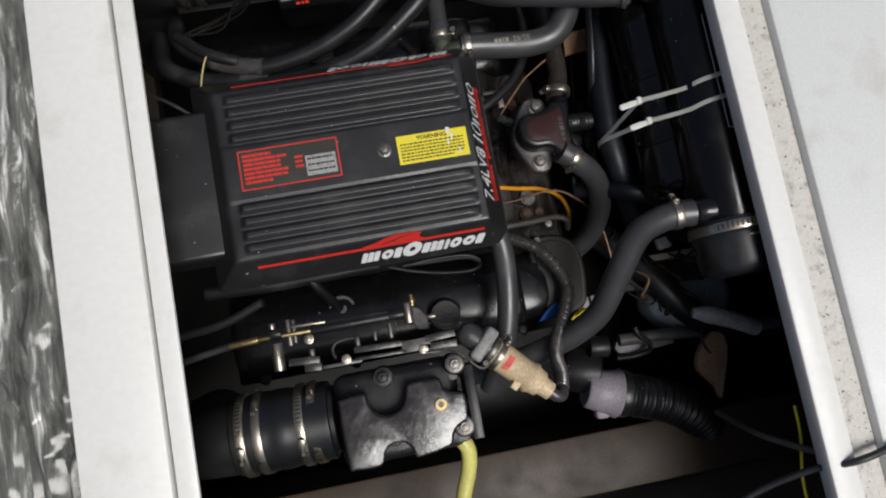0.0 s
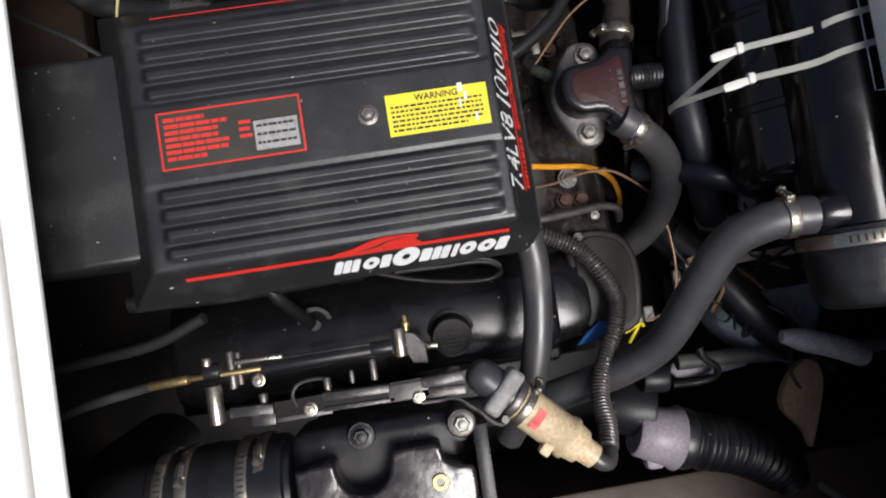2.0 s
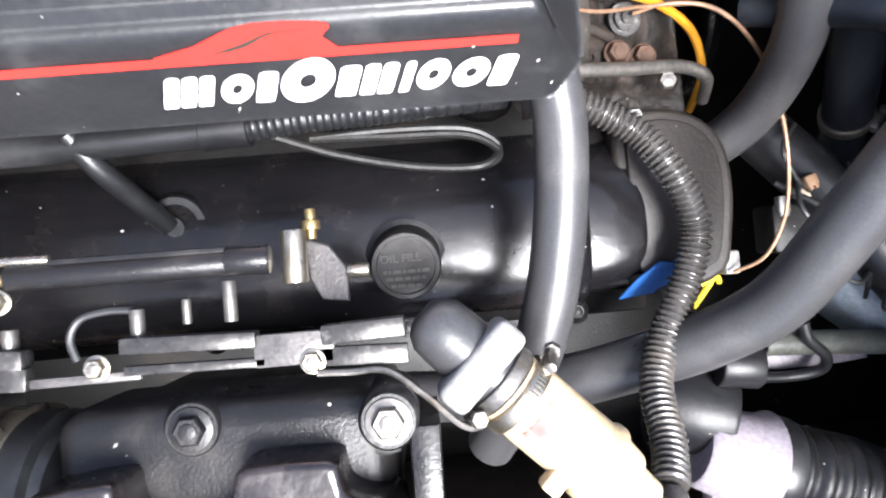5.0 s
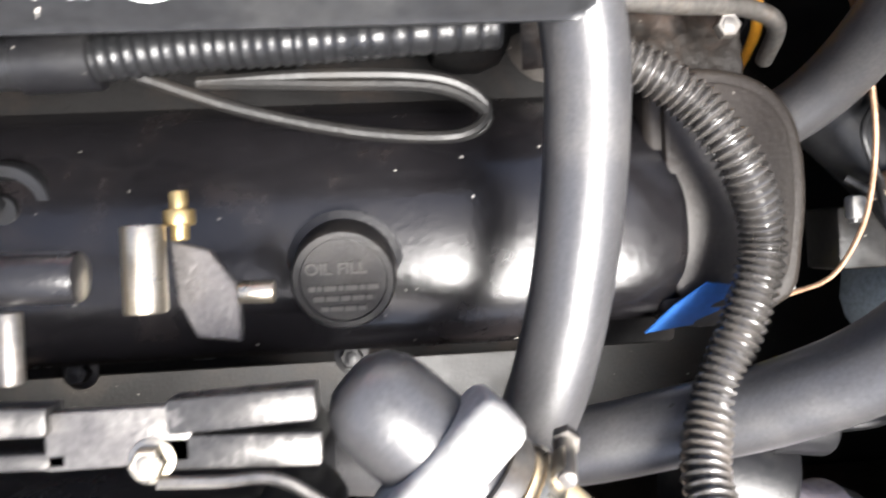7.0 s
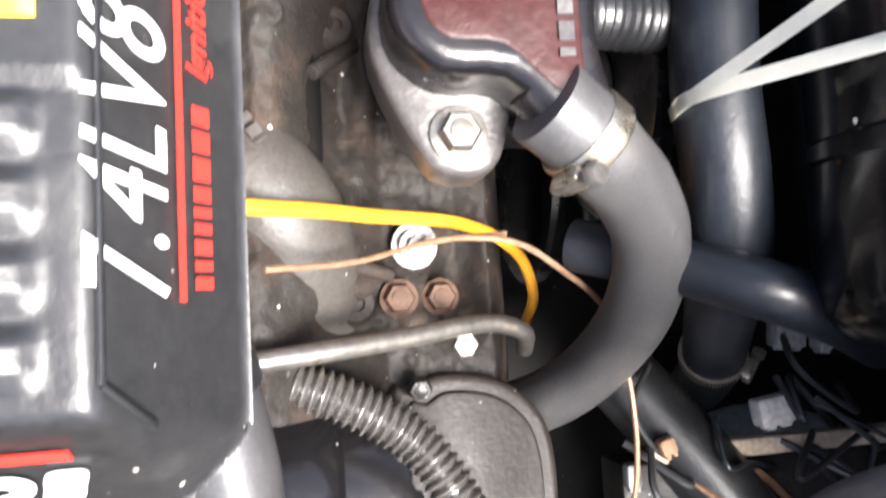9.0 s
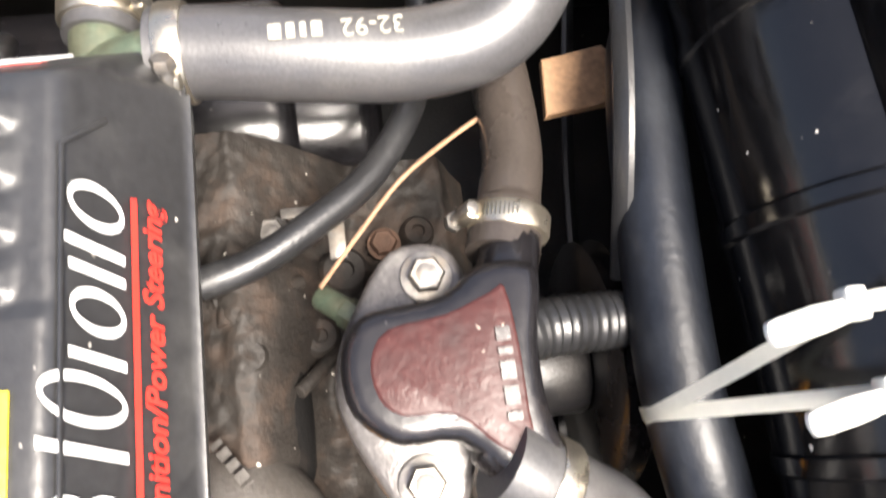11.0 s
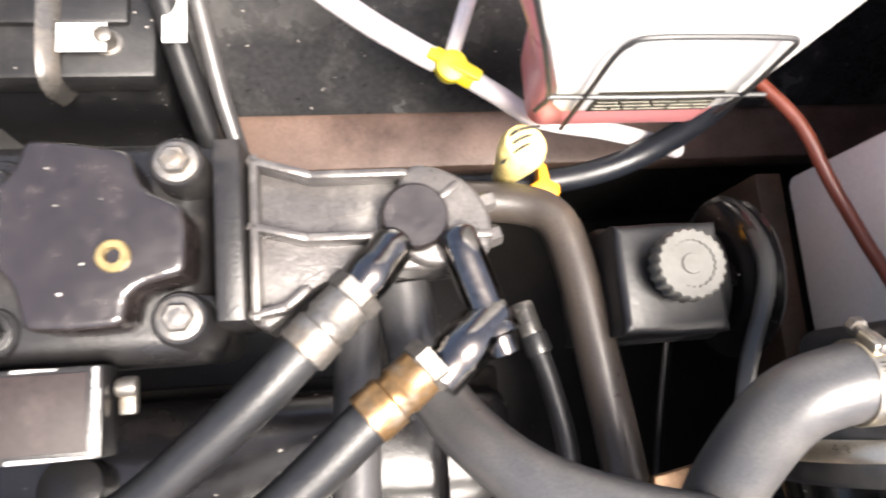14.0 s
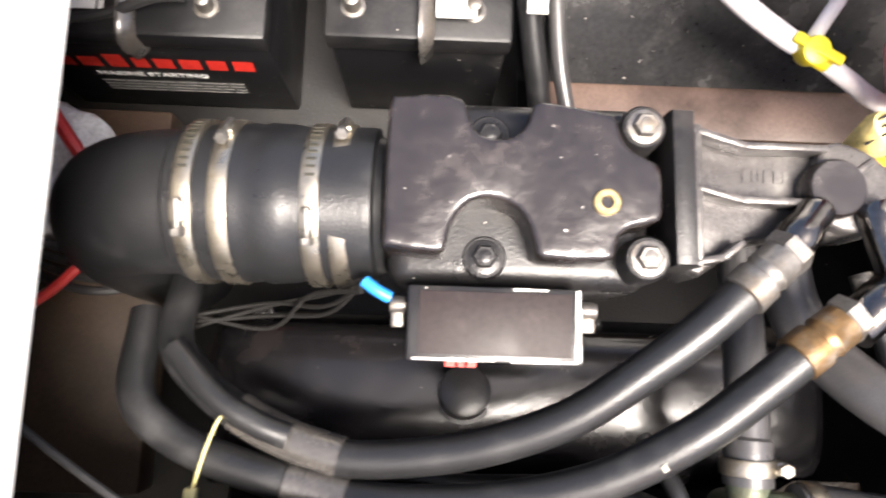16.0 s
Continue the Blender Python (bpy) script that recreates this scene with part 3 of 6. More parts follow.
for flip in (False, True):
    m = side(flip)
    s = -1 if flip else 1
    bm = bmesh.new()
    x0, x1 = (-0.236, 0.143) if not flip else (-0.143, 0.236)
    hx = -0.063 if not flip else -0.13
    prism(bm, [(x0, -0.0028), (x1, -0.0028), (x1, 0.0028), (x0, 0.0028)], 0, 0.0006)
    hump = smooth_outline([(hx, 0.002), (hx + 0.022, 0.010), (hx + 0.048, 0.021), (hx + 0.075, 0.0225), (hx + 0.099, 0.019), (hx + 0.094, 0.011), (hx + 0.096, 0.0)], 3)
    prism(bm, hump, 0.0, 0.0008)
    bmesh.ops.transform(bm, matrix=m, verts=bm.verts)
    part("stripe", bm, RED, cover, "red stripe with a wave")
    bm = bmesh.new()
    prism(bm, smooth_outline([(hx + 0.03, 0.004), (hx + 0.05, 0.0105), (hx + 0.066, 0.0165), (hx + 0.088, 0.0172), (hx + 0.066, 0.0150), (hx + 0.05, 0.0075)], 3), 0.0009, 0.0012)
    bmesh.ops.transform(bm, matrix=m, verts=bm.verts)
    part("wave_line", bm, INK, cover)
    # plain white shapes in the place of the maker's lettering
    lx = -0.068 if not flip else -0.14
    x = 0.0
    for kind, w, h in (("bars3", 0.030, 0.022), ("oval", 0.019, 0.022), ("bar", 0.011, 0.022), ("oval", 0.031, 0.033), ("bar", 0.012, 0.022), ("bars2", 0.021, 0.022), ("bar", 0.006, 0.022), ("oval", 0.019, 0.023), ("oval", 0.021, 0.022), ("bar", 0.012, 0.022)):
        bm = bmesh.new()
        y0 = -0.033 if h < 0.03 else -0.036
        if kind == "oval":
            cx, cy = lx + x + w / 2 + 0.0012, y0 + h / 2
            n = 28
            ring = [[bm.verts.new((cx + (math.cos(k * 2 * math.pi / n) * w / 2 + 0.12 * math.sin(k * 2 * math.pi / n) * h / 2) * f, cy + math.sin(k * 2 * math.pi / n) * h / 2 * f, 0.0007)) for k in range(n)] for f in (1.0, 0.30)]
            for k in range(n):
                bm.faces.new((ring[0][k], ring[0][(k + 1) % n], ring[1][(k + 1) % n], ring[1][k]))
        else:
            c = {"bars3": 3, "bars2": 2, "bar": 1}[kind]
            bw = w / c - (0.0016 if c > 1 else 0.0)
            for k in range(c):
                u = lx + x + k * w / c
                prism(bm, smooth_outline([(u, y0), (u + bw * 0.5, y0 - 0.0005), (u + bw, y0), (u + bw + 0.0012, y0 + h * 0.5), (u + bw + 0.002, y0 + h * 0.92), (u + bw * 0.6 + 0.002, y0 + h), (u + 0.002, y0 + h * 0.94), (u + 0.001, y0 + h * 0.5)], 2), 0, 0.0007)
        for v in bm.verts:
            v.co.x = lx - 0.003 + (v.co.x - lx) * 1.035 + 0.22 * (v.co.y + 0.033)
        bmesh.ops.transform(bm, matrix=m, verts=bm.verts)
        part("white_shape", bm, WHITE, cover, "thick white rounded shape")
        x += w + 0.0022

# front face decals, read from ahead of the engine
n = Vector((1.6, 0, 1)).normalized()
m = Matrix(((0, 1, 0), Vector((-1, 0, 1.6)).normalized(), n)).transposed().to_4x4()
m.translation = Vector((0.1495, 0, 0.70)) + n * 0.0014 + Vector((0.0, 0, -0.0))
FRONT = m
writing("7.4", 0.047, m @ Matrix.Translation((-0.114, -0.036, 0)) @ Matrix.Diagonal((0.72, 1, 1, 1)), WHITE, "capacity", cover, "white numerals", 0.0, 0.25)
writing("L", 0.047, m @ Matrix.Translation((-0.073, -0.036, 0)) @ Matrix.Diagonal((0.72, 1, 1, 1)), WHITE, "capacity_letter", cover, "", 0.0, 0.25)
writing("V8", 0.047, m @ Matrix.Translation((-0.058, -0.036, 0)) @ Matrix.Diagonal((0.72, 1, 1, 1)), WHITE, "cylinders", cover, "white letters", 0.0, 0.25)
x = -0.010
for kind, w, h in (("stem", 0.006, 0.036), ("oval", 0.019, 0.036), ("stem", 0.006, 0.024), ("oval", 0.018, 0.024), ("stem", 0.005, 0.024), ("stem", 0.005, 0.026), ("oval", 0.019, 0.025)):
    bm = bmesh.new()
    if kind == "stem":
        prism(bm, [(x, -0.037), (x + 0.0036, -0.037), (x + 0.0036 + h * 0.25, -0.037 + h), (x + h * 0.25, -0.037 + h)], 0, 0.0006)
    else:
        n = 24
        ring = [[bm.verts.new((x + w / 2 + h * 0.12 + (math.cos(k * 2 * math.pi / n) * (w / 2 - e) + 0.25 * math.sin(k * 2 * math.pi / n) * (h / 2 - e)), -0.037 + h / 2 + math.sin(k * 2 * math.pi / n) * (h / 2 - e * 0.6), 0.0006)) for k in range(n)] for e in (0.0, 0.0034)]
        for k in range(n):
            bm.faces.new((ring[0][k], ring[0][(k + 1) % n], ring[1][(k + 1) % n], ring[1][k]))
    bmesh.ops.transform(bm, matrix=m, verts=bm.verts)
    part("white_shape", bm, WHITE, cover, "thin slanted white shape")
    x += w + 0.0045
bm = bmesh.new()
box(bm, (-0.008, -0.042, 0.0002), (0.208, 0.0026, 0.0006), 0, m)
part("front_line", bm, RED, cover, "thin red line")
rng = random.Random(4)
bm = bmesh.new()
bars(bm, m, -0.108, -0.045, -0.052, 0.008, rng, 0.7, 0.007)
part("red_bars", bm, RED, cover)
writing("Ignition/Power Steering", 0.0138, m @ Matrix.Translation((-0.036, -0.0555, 0)), RED, "subtitle", cover, "red italic words", 0.0002, 0.3)
bm = bmesh.new()
for a, b in (((-0.135, -0.010), (0.112, -0.010)), ((0.112, -0.010), (0.128, -0.030)), ((-0.135, -0.010), (-0.150, -0.03))):
    d = Vector((b[0] - a[0], b[1] - a[1], 0))
    mm = m @ Matrix.Translation(((a[0] + b[0]) / 2, (a[1] + b[1]) / 2, 0)) @ Matrix.Rotation(math.atan2(d.y, d.x), 4, "Z")
    box(bm, (0, 0, 0), (d.length, 0.0022, 0.0016), 0.0006, mm)
part("panel_edge", bm, COVER, cover)

# labels of the top
m = Matrix.Translation((-0.238, -0.029, TOP - 0.0036))
label = part("specification_plate", box(bmesh.new(), (0.081, 0.032, -0.0004), (0.164, 0.066, 0.0008), 0, m), INK, cover, "black plate with a red frame")
bm = bmesh.new()
for c, s in (((0.081, 0.0645), (0.164, 0.0022)), ((0.081, -0.0005), (0.164, 0.0022)), ((0.0, 0.032), (0.0022, 0.0628)), ((0.162, 0.032), (0.0022, 0.0628))):
    box(bm, (*c, 0.0004), (*s, 0.0008), 0, m)
for k in range(7):
    bars(bm, m, 0.006, 0.045 + 0.035 * rng.random(), 0.056 - k * 0.0075, 0.0045, rng, 0.92, 0.016)
for k in range(3):
    bars(bm, m, 0.09, 0.104, 0.042 - k * 0.008, 0.004, rng, 0.9, 0.02)
part("red_print", bm, RED, label)
bm = bmesh.new()
box(bm, (0.132, 0.024, 0.0004), (0.050, 0.034, 0.0008), 0, m)
part("foil_patch", bm, SILVER, label, "scratched silver patch")
bm = bmesh.new()
for k in range(3):
    bars(bm, m @ Matrix.Translation((0, 0, 0.001)), 0.110, 0.154, 0.035 - k * 0.010, 0.003, rng, 0.85, 0.008)
part("print", bm, INK, label)
m = Matrix.Translation((0.022, -0.030, TOP - 0.0036))
label = part("warning_label", box(bmesh.new(), (0.0595, 0.0245, 0.0), (0.119, 0.049, 0.0010), 0, m), YELLOW, cover, "torn yellow warning label")
writing("WARNING", 0.0105, m @ Matrix.Translation((0.034, 0.0385, 0.0006)), INK, "warning_word", label, "", 0.0002)
bm = bmesh.new()
for k in range(6):
    bars(bm, m @ Matrix.Translation((0, 0, 0.0006)), 0.005, 0.112 - 0.02 * (k == 5), 0.0335 - k * 0.0055, 0.0024, rng, 0.72, 0.006)
part("print", bm, INK, label)
bm = bmesh.new()
for k, (a, b, w) in enumerate(((0.088, 0.047, 0.006), (0.093, 0.036, 0.004), (0.086, 0.028, 0.003), (0.103, 0.010, 0.003))):
    box(bm, (a, b, 0.0010), (w, 0.010, 0.0006), 0, m @ Matrix.Translation((0, 0, 0)) )
part("torn_paper", bm, WHITE, label)


# ---- engine body ----
engine = thing("engine_block", (0, 0, 0.12), "grimy black and rust stained engine block", "engine")
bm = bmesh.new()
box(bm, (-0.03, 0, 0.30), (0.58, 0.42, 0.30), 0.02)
# block and intake take the iron whose colour holds the cover's shade
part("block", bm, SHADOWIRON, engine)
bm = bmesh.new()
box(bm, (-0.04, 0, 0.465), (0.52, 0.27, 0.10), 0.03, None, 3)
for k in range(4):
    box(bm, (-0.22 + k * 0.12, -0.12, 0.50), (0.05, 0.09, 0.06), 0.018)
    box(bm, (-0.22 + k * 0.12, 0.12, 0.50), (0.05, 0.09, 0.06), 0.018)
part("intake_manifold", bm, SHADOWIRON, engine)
bm = bmesh.new()
lathe(bm, (-0.06, 0, 0.50), (0, 0, 1), [(0, 0.12), (0.06, 0.115), (0.07, 0.10), (0.11, 0.10)], 40)
part("throttle_body", bm, CASTBLACK, engine)
# front of the intake: a rough casting that slopes down ahead of the cover, with a runner, hollows and ribs
def lump(x, y, cx, cy, rx, ry, h, k=2.0):
    d = ((x - cx) / rx) ** 2 + ((y - cy) / ry) ** 2
    return h * math.exp(-d ** (k / 2))


bm = bmesh.new()
nx, ny = 92, 150
grid = []
for i in range(nx):
    row = []
    for j in range(ny):
        x, y = 0.165 + 0.185 * i / (nx - 1), -0.175 + 0.36 * j / (ny - 1)
        z = 0.535 - 0.075 * max(0, min(1, (x - 0.185) / 0.07)) ** 1.3
        z += - lump(x, y, 0.226, 0.006, 0.016, 0.05, 0.030, 2.5)
        z += lump(x, y, 0.20, 0.055, 0.022, 0.05, 0.016) + lump(x, y, 0.262, 0.085, 0.022, 0.02, 0.018, 4) - lump(x, y, 0.225, 0.115, 0.02, 0.015, 0.025)
        z += lump(x, y, 0.262, -0.105, 0.03, 0.02, 0.012, 3) - lump(x, y, 0.235, -0.125, 0.03, 0.012, 0.03) - lump(x, y, 0.305, -0.09, 0.02, 0.04, 0.03)
        z += lump(x, y, 0.250, 0.045, 0.010, 0.028, 0.012, 4)
        z += 0.003 * noise.noise(Vector((x * 45, y * 45, 0.2))) - 0.002 * abs(noise.noise(Vector((x * 75, y * 60, 3.1)))) + 0.0025 * noise.noise(Vector((x * 150, y * 150, 1.7)))
        row.append(bm.verts.new((x, y, z - 0.35 * max(0, x - 0.325) * 8)))
    grid.append(row)
for i in range(nx - 1):
    for j in range(ny - 1):
        bm.faces.new((grid[i][j], grid[i + 1][j], grid[i + 1][j + 1], grid[i][j + 1]))
part("front_casting", bm, BLOCK, engine, "rough oil stained casting", smooth=70)
bm = bmesh.new()
box(bm, (0.237, 0.1285, 0.528), (0.044, 0.007, 0.004), 0.001)
box(bm, (0.248, 0.112, 0.522), (0.011, 0.028, 0.003), 0.001)
part("steel_strip", bm, DULLSTEEL, engine, "bare steel strip")
bm = bmesh.new()
box(bm, (0.268, 0.064, 0.515), (0.024, 0.040, 0.018), 0.004, Matrix.Translation((0.268, 0.064, 0.515)) @ Matrix.Rotation(radians(-28), 4, "Z") @ Matrix.Translation((-0.268, -0.064, -0.515)))
part("rusty_lug", bm, RUST, engine, "rusty red lug")
for p in ((0.207, 0.121, 0.512), (0.278, 0.118, 0.47), (0.262, -0.112, 0.478), (0.290, -0.112, 0.462)):
    bolt(engine, p, r=0.0095, h=0.008, washer=0.012, material=RUST if p[0] > 0.25 else DULLSTEEL)
bm = bmesh.new()
rod(bm, (0.236, 0.072, 0.535), (0.250, 0.060, 0.545), 0.008, 0.001, 12)
hexa(bm, (0.250, 0.060, 0.545), (0.7, -0.6, 0.3), 0.0095, 0.012)
part("temperature_sender", bm, VERDIGRIS, engine)
bm = bmesh.new()
sweep(bm, [(0.165, -0.142, 0.548), (0.209, -0.139, 0.535), (0.26, -0.135, 0.512), (0.313, -0.130, 0.488), (0.340, -0.137, 0.474), (0.350, -0.150, 0.44)], 0.0058, 12)
part("steel_pipe", bm, DULLSTEEL, engine, "bent steel pipe")
bolt(engine, (0.299, -0.142, 0.488), r=0.008, h=0.006, material=DULLSTEEL)
end_line = [(0.255 + (x - 0.255) * 1.28, y) for x, y in [(0.255, -0.169), (0.266, -0.168), (0.277, -0.161), (0.296, -0.162), (0.313, -0.169), (0.327, -0.184), (0.334, -0.205), (0.336, -0.24), (0.333, -0.275), (0.325, -0.31), (0.290, -0.325), (0.262, -0.32), (0.255, -0.29), (0.254, -0.22)]]
bm = bmesh.new()
prism(bm, smooth_outline(end_line, 3), 0.33, 0.470, 0.009, 3)
end_plate = part("head_end", bm, HEADIRON, engine, "dusty brown rounded end of the cylinder head")
bm = bmesh.new()
prism(bm, smooth_outline([(0.305 + (x - 0.305) * 0.8, -0.236 + (y + 0.236) * 0.86) for x, y in end_line], 3), 0.466, 0.475, 0.003, 2)
part("raised_face", bm, HEADIRON, end_plate)
bolt(engine, (0.272, -0.166, 0.474), (0, -0.3, 1), r=0.0075, h=0.008, material=CASTBLACK)
# rounded runner with raised marks, bosses and ribs on the casting
bm = bmesh.new()
sweep(bm, [(0.12, -0.028, 0.497), (0.150, -0.030, 0.506), (0.176, -0.040, 0.508), (0.196, -0.066, 0.500), (0.204, -0.100, 0.47), (0.20, -0.14, 0.42), (0.19, -0.17, 0.35)], 0.036, 26, 8)
runner = part("runner", bm, RUNNER, engine, "grey dusty rounded intake runner", smooth=70)
bm = bmesh.new()
bars(bm, Matrix.Translation((0.172, -0.004, 0.5445)) @ Matrix.Rotation(radians(-55), 4, "Z"), 0.0, 0.03, 0, 0.007, rng, 0.6, 0.006)
part("cast_marks", bm, RUNNER, runner)
for x, y, z, r, h in ((0.178, 0.100, 0.515, 0.015, 0.014), (0.226, 0.055, 0.478, 0.013, 0.012), (0.190, 0.040, 0.53, 0.010, 0.012), (0.245, 0.098, 0.47, 0.017, 0.016), (0.232, -0.115, 0.465, 0.013, 0.016), (0.300, 0.125, 0.455, 0.012, 0.014)):
    bm = bmesh.new()
    lathe(bm, (x, y, z - 0.012), (0.15, 0.05, 1), [(0, r * 1.5), (0.012, r * 1.12), (0.012 + h * 0.8, r), (0.012 + h, r * 0.82), (0.012 + h, r * 0.4), (0.009 + h, r * 0.35)], 22)
    part("boss", bm, BLOCK, engine)
for a, b in (((0.172, 0.075, 0.538), (0.222, 0.090, 0.502)), ((0.215, 0.02, 0.505), (0.250, 0.055, 0.472)), ((0.180, 0.125, 0.52), (0.180, 0.06, 0.54)), ((0.215, -0.085, 0.50), (0.258, -0.098, 0.478))):
    bm = bmesh.new()
    rod(bm, a, b, 0.0048, 0.001, 10)
    part("cast_rib", bm, BLOCK, engine)
bm = bmesh.new()
prism(bm, [(0.400, 0.188), (0.462, 0.196), (0.466, 0.222), (0.450, 0.240), (0.404, 0.232)], 0.500, 0.508, 0.001, 1)
lathe(bm, (0.452, 0.208, 0.508), (0, 0, 1), [(0, 0.004), (0.0006, 0.004)], 12)
part("rusty_bracket", bm, TANPLY, engine, "rust stained tan bracket")
# pulleys at the front end
for y, z, r in ((0.02, 0.46, 0.085), (0.0, 0.25, 0.10), (0.40, 0.545, 0.07)):
    bm = bmesh.new()
    x = 0.405 if y < 0.2 else 0.47
    lathe(bm, (x, y, z), (1, 0, 0), [(0, r * 0.3), (0, r * 0.93), (0.004, r), (0.008, r * 0.9), (0.014, r * 0.9), (0.018, r), (0.023, r * 0.93), (0.023, r * 0.5), (0.015, r * 0.45), (0.015, r * 0.2)], 48)
    part("pulley", bm, PAINT, engine, "black ribbed pulley")
bm = bmesh.new()
rod(bm, (0.31, 0.02, 0.46), (0.405, 0.02, 0.46), 0.035, 0.004, 24)
part("water_pump", bm, CASTBLACK, engine)
bm = bmesh.new()
pts = [(0.416, 0.06, 0.545), (0.418, 0.15, 0.60), (0.44, 0.30, 0.61), (0.47, 0.40, 0.62), (0.478, 0.47, 0.55), (0.47, 0.42, 0.475), (0.44, 0.2, 0.42), (0.418, -0.06, 0.40)]
sweep(bm, pts, 0.007, 8, 12, 0.55)
part("drive_belt", bm, RUBBER_DK, engine, "black drive belt")


def valve_cover(sg):
    t = thing("valve_cover", (0, sg * 0.25, 0.40), "satin black rounded valve cover with a filler cap", "valve cover", "valve covers")
    bm = bmesh.new()
    sec = []
    for k in range(25):
        a = math.pi * k / 24
        c, s = math.cos(a), math.sin(a)
        sec.append((0.082 * math.copysign(abs(c) ** 0.75, c), 0.075 * abs(s) ** 0.75))
    rings = []
    for x, f in ((-0.345, 0.0), (-0.344, 0.5), (-0.335, 0.82), (-0.32, 0.95), (-0.30, 1.0), (0.10, 1.0), (0.205, 1.0), (0.218, 0.97), (0.223, 0.9), (0.225, 0.82), (0.27, 0.8), (0.283, 0.72), (0.288, 0.55), (0.289, 0.0)):
        rings.append([bm.verts.new((x, sg * (0.252 + y * (0.4 + 0.6 * f) + 0.02 * (z / 0.075 - 0.5)), 0.418 + z * f)) for y, z in sec])
    for a, b in zip(rings, rings[1:]):
        for k in range(24):
            bm.faces.new((a[k], a[k + 1], b[k + 1], b[k]))
    part("body", bm, PAINT, t, smooth=50)
    bm = bmesh.new()
    box(bm, (-0.03, sg * 0.25, 0.405), (0.64, 0.185, 0.024), 0.006)
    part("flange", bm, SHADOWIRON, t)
    for x in (-0.30, -0.12, 0.06, 0.22):
        bolt(t, (x, sg * 0.338, 0.417), r=0.008, h=0.008, washer=0.012, material=CASTBLACK)
    return t


near = valve_cover(-1)
far = valve_cover(1)
cap = bmesh.new()
ax = Vector((0, -0.28, 0.96)).normalized()
lathe(cap, Vector((0.064, -0.272, 0.480)), ax, [(0, 0.030), (0.008, 0.033), (0.012, 0.034), (0.014, 0.0295), (0.034, 0.029), (0.0365, 0.0275), (0.0365, 0.024), (0.0355, 0.0235)], 40)
capob = part("oil_cap", cap, CASTBLACK, near, "round black oil filler cap")
m = Matrix((Vector((1, 0, 0)), ax.cross(Vector((1, 0, 0))), ax)).transposed().to_4x4()
m.translation = Vector((0.064, -0.272, 0.480)) + ax * 0.0362
writing("OIL FILL", 0.0095, m @ Matrix.Translation((-0.0205, 0.004, 0)), EMBOSS, "oil_inscription", capob, "raised black letters", 0.0002, 0, 0.0006)
bm = bmesh.new()
for k, w in enumerate((0.038, 0.034, 0.026)):
    bars(bm, m @ Matrix.Translation((0, 0, 0.0003)), -w / 2, w / 2, -0.004 - k * 0.006, 0.003, rng, 0.8, 0.006)
part("raised_print", bm, EMBOSS, capob)
bm = bmesh.new()
lathe(bm, (-0.082, 0.262, 0.478), (0, 0.15, 1), [(0, 0.028), (0.012, 0.030), (0.013, 0.026), (0.034, 0.025), (0.036, 0.022)], 36)
part("oil_cap", bm, CASTBLACK, far, "round black cap")
bm = bmesh.new()
lathe(bm, (-0.125, -0.232, 0.478), (0, -0.15, 1), [(0, 0.027), (0.007, 0.028), (0.012, 0.025), (0.012, 0.019), (0.006, 0.016), (0.006, 0.010), (0.016, 0.008)], 32)
part("breather_grommet", bm, RUBBER_DK, near, "ringed rubber grommet")
bm = bmesh.new()
m = Matrix.Translation((0.273, -0.311, 0.4775)) @ Matrix.Rotation(radians(36), 4, "X") @ Matrix.Rotation(radians(12), 4, "Y")
prism(bm, [(-0.028, -0.014), (0.022, -0.016), (0.026, 0.012), (0.008, 0.018), (-0.012, 0.004)], 0, 0.0012, 0, 1, m)
part("sticker", bm, BLUELABEL, near, "peeling blue sticker")
hose("breather_elbow", [(-0.175, -0.165, 0.56), (-0.16, -0.19, 0.545), (-0.142, -0.215, 0.515), (-0.130, -0.232, 0.492)], 0.009, RUBBER_DK, "short black rubber breather pipe into the valve cover")


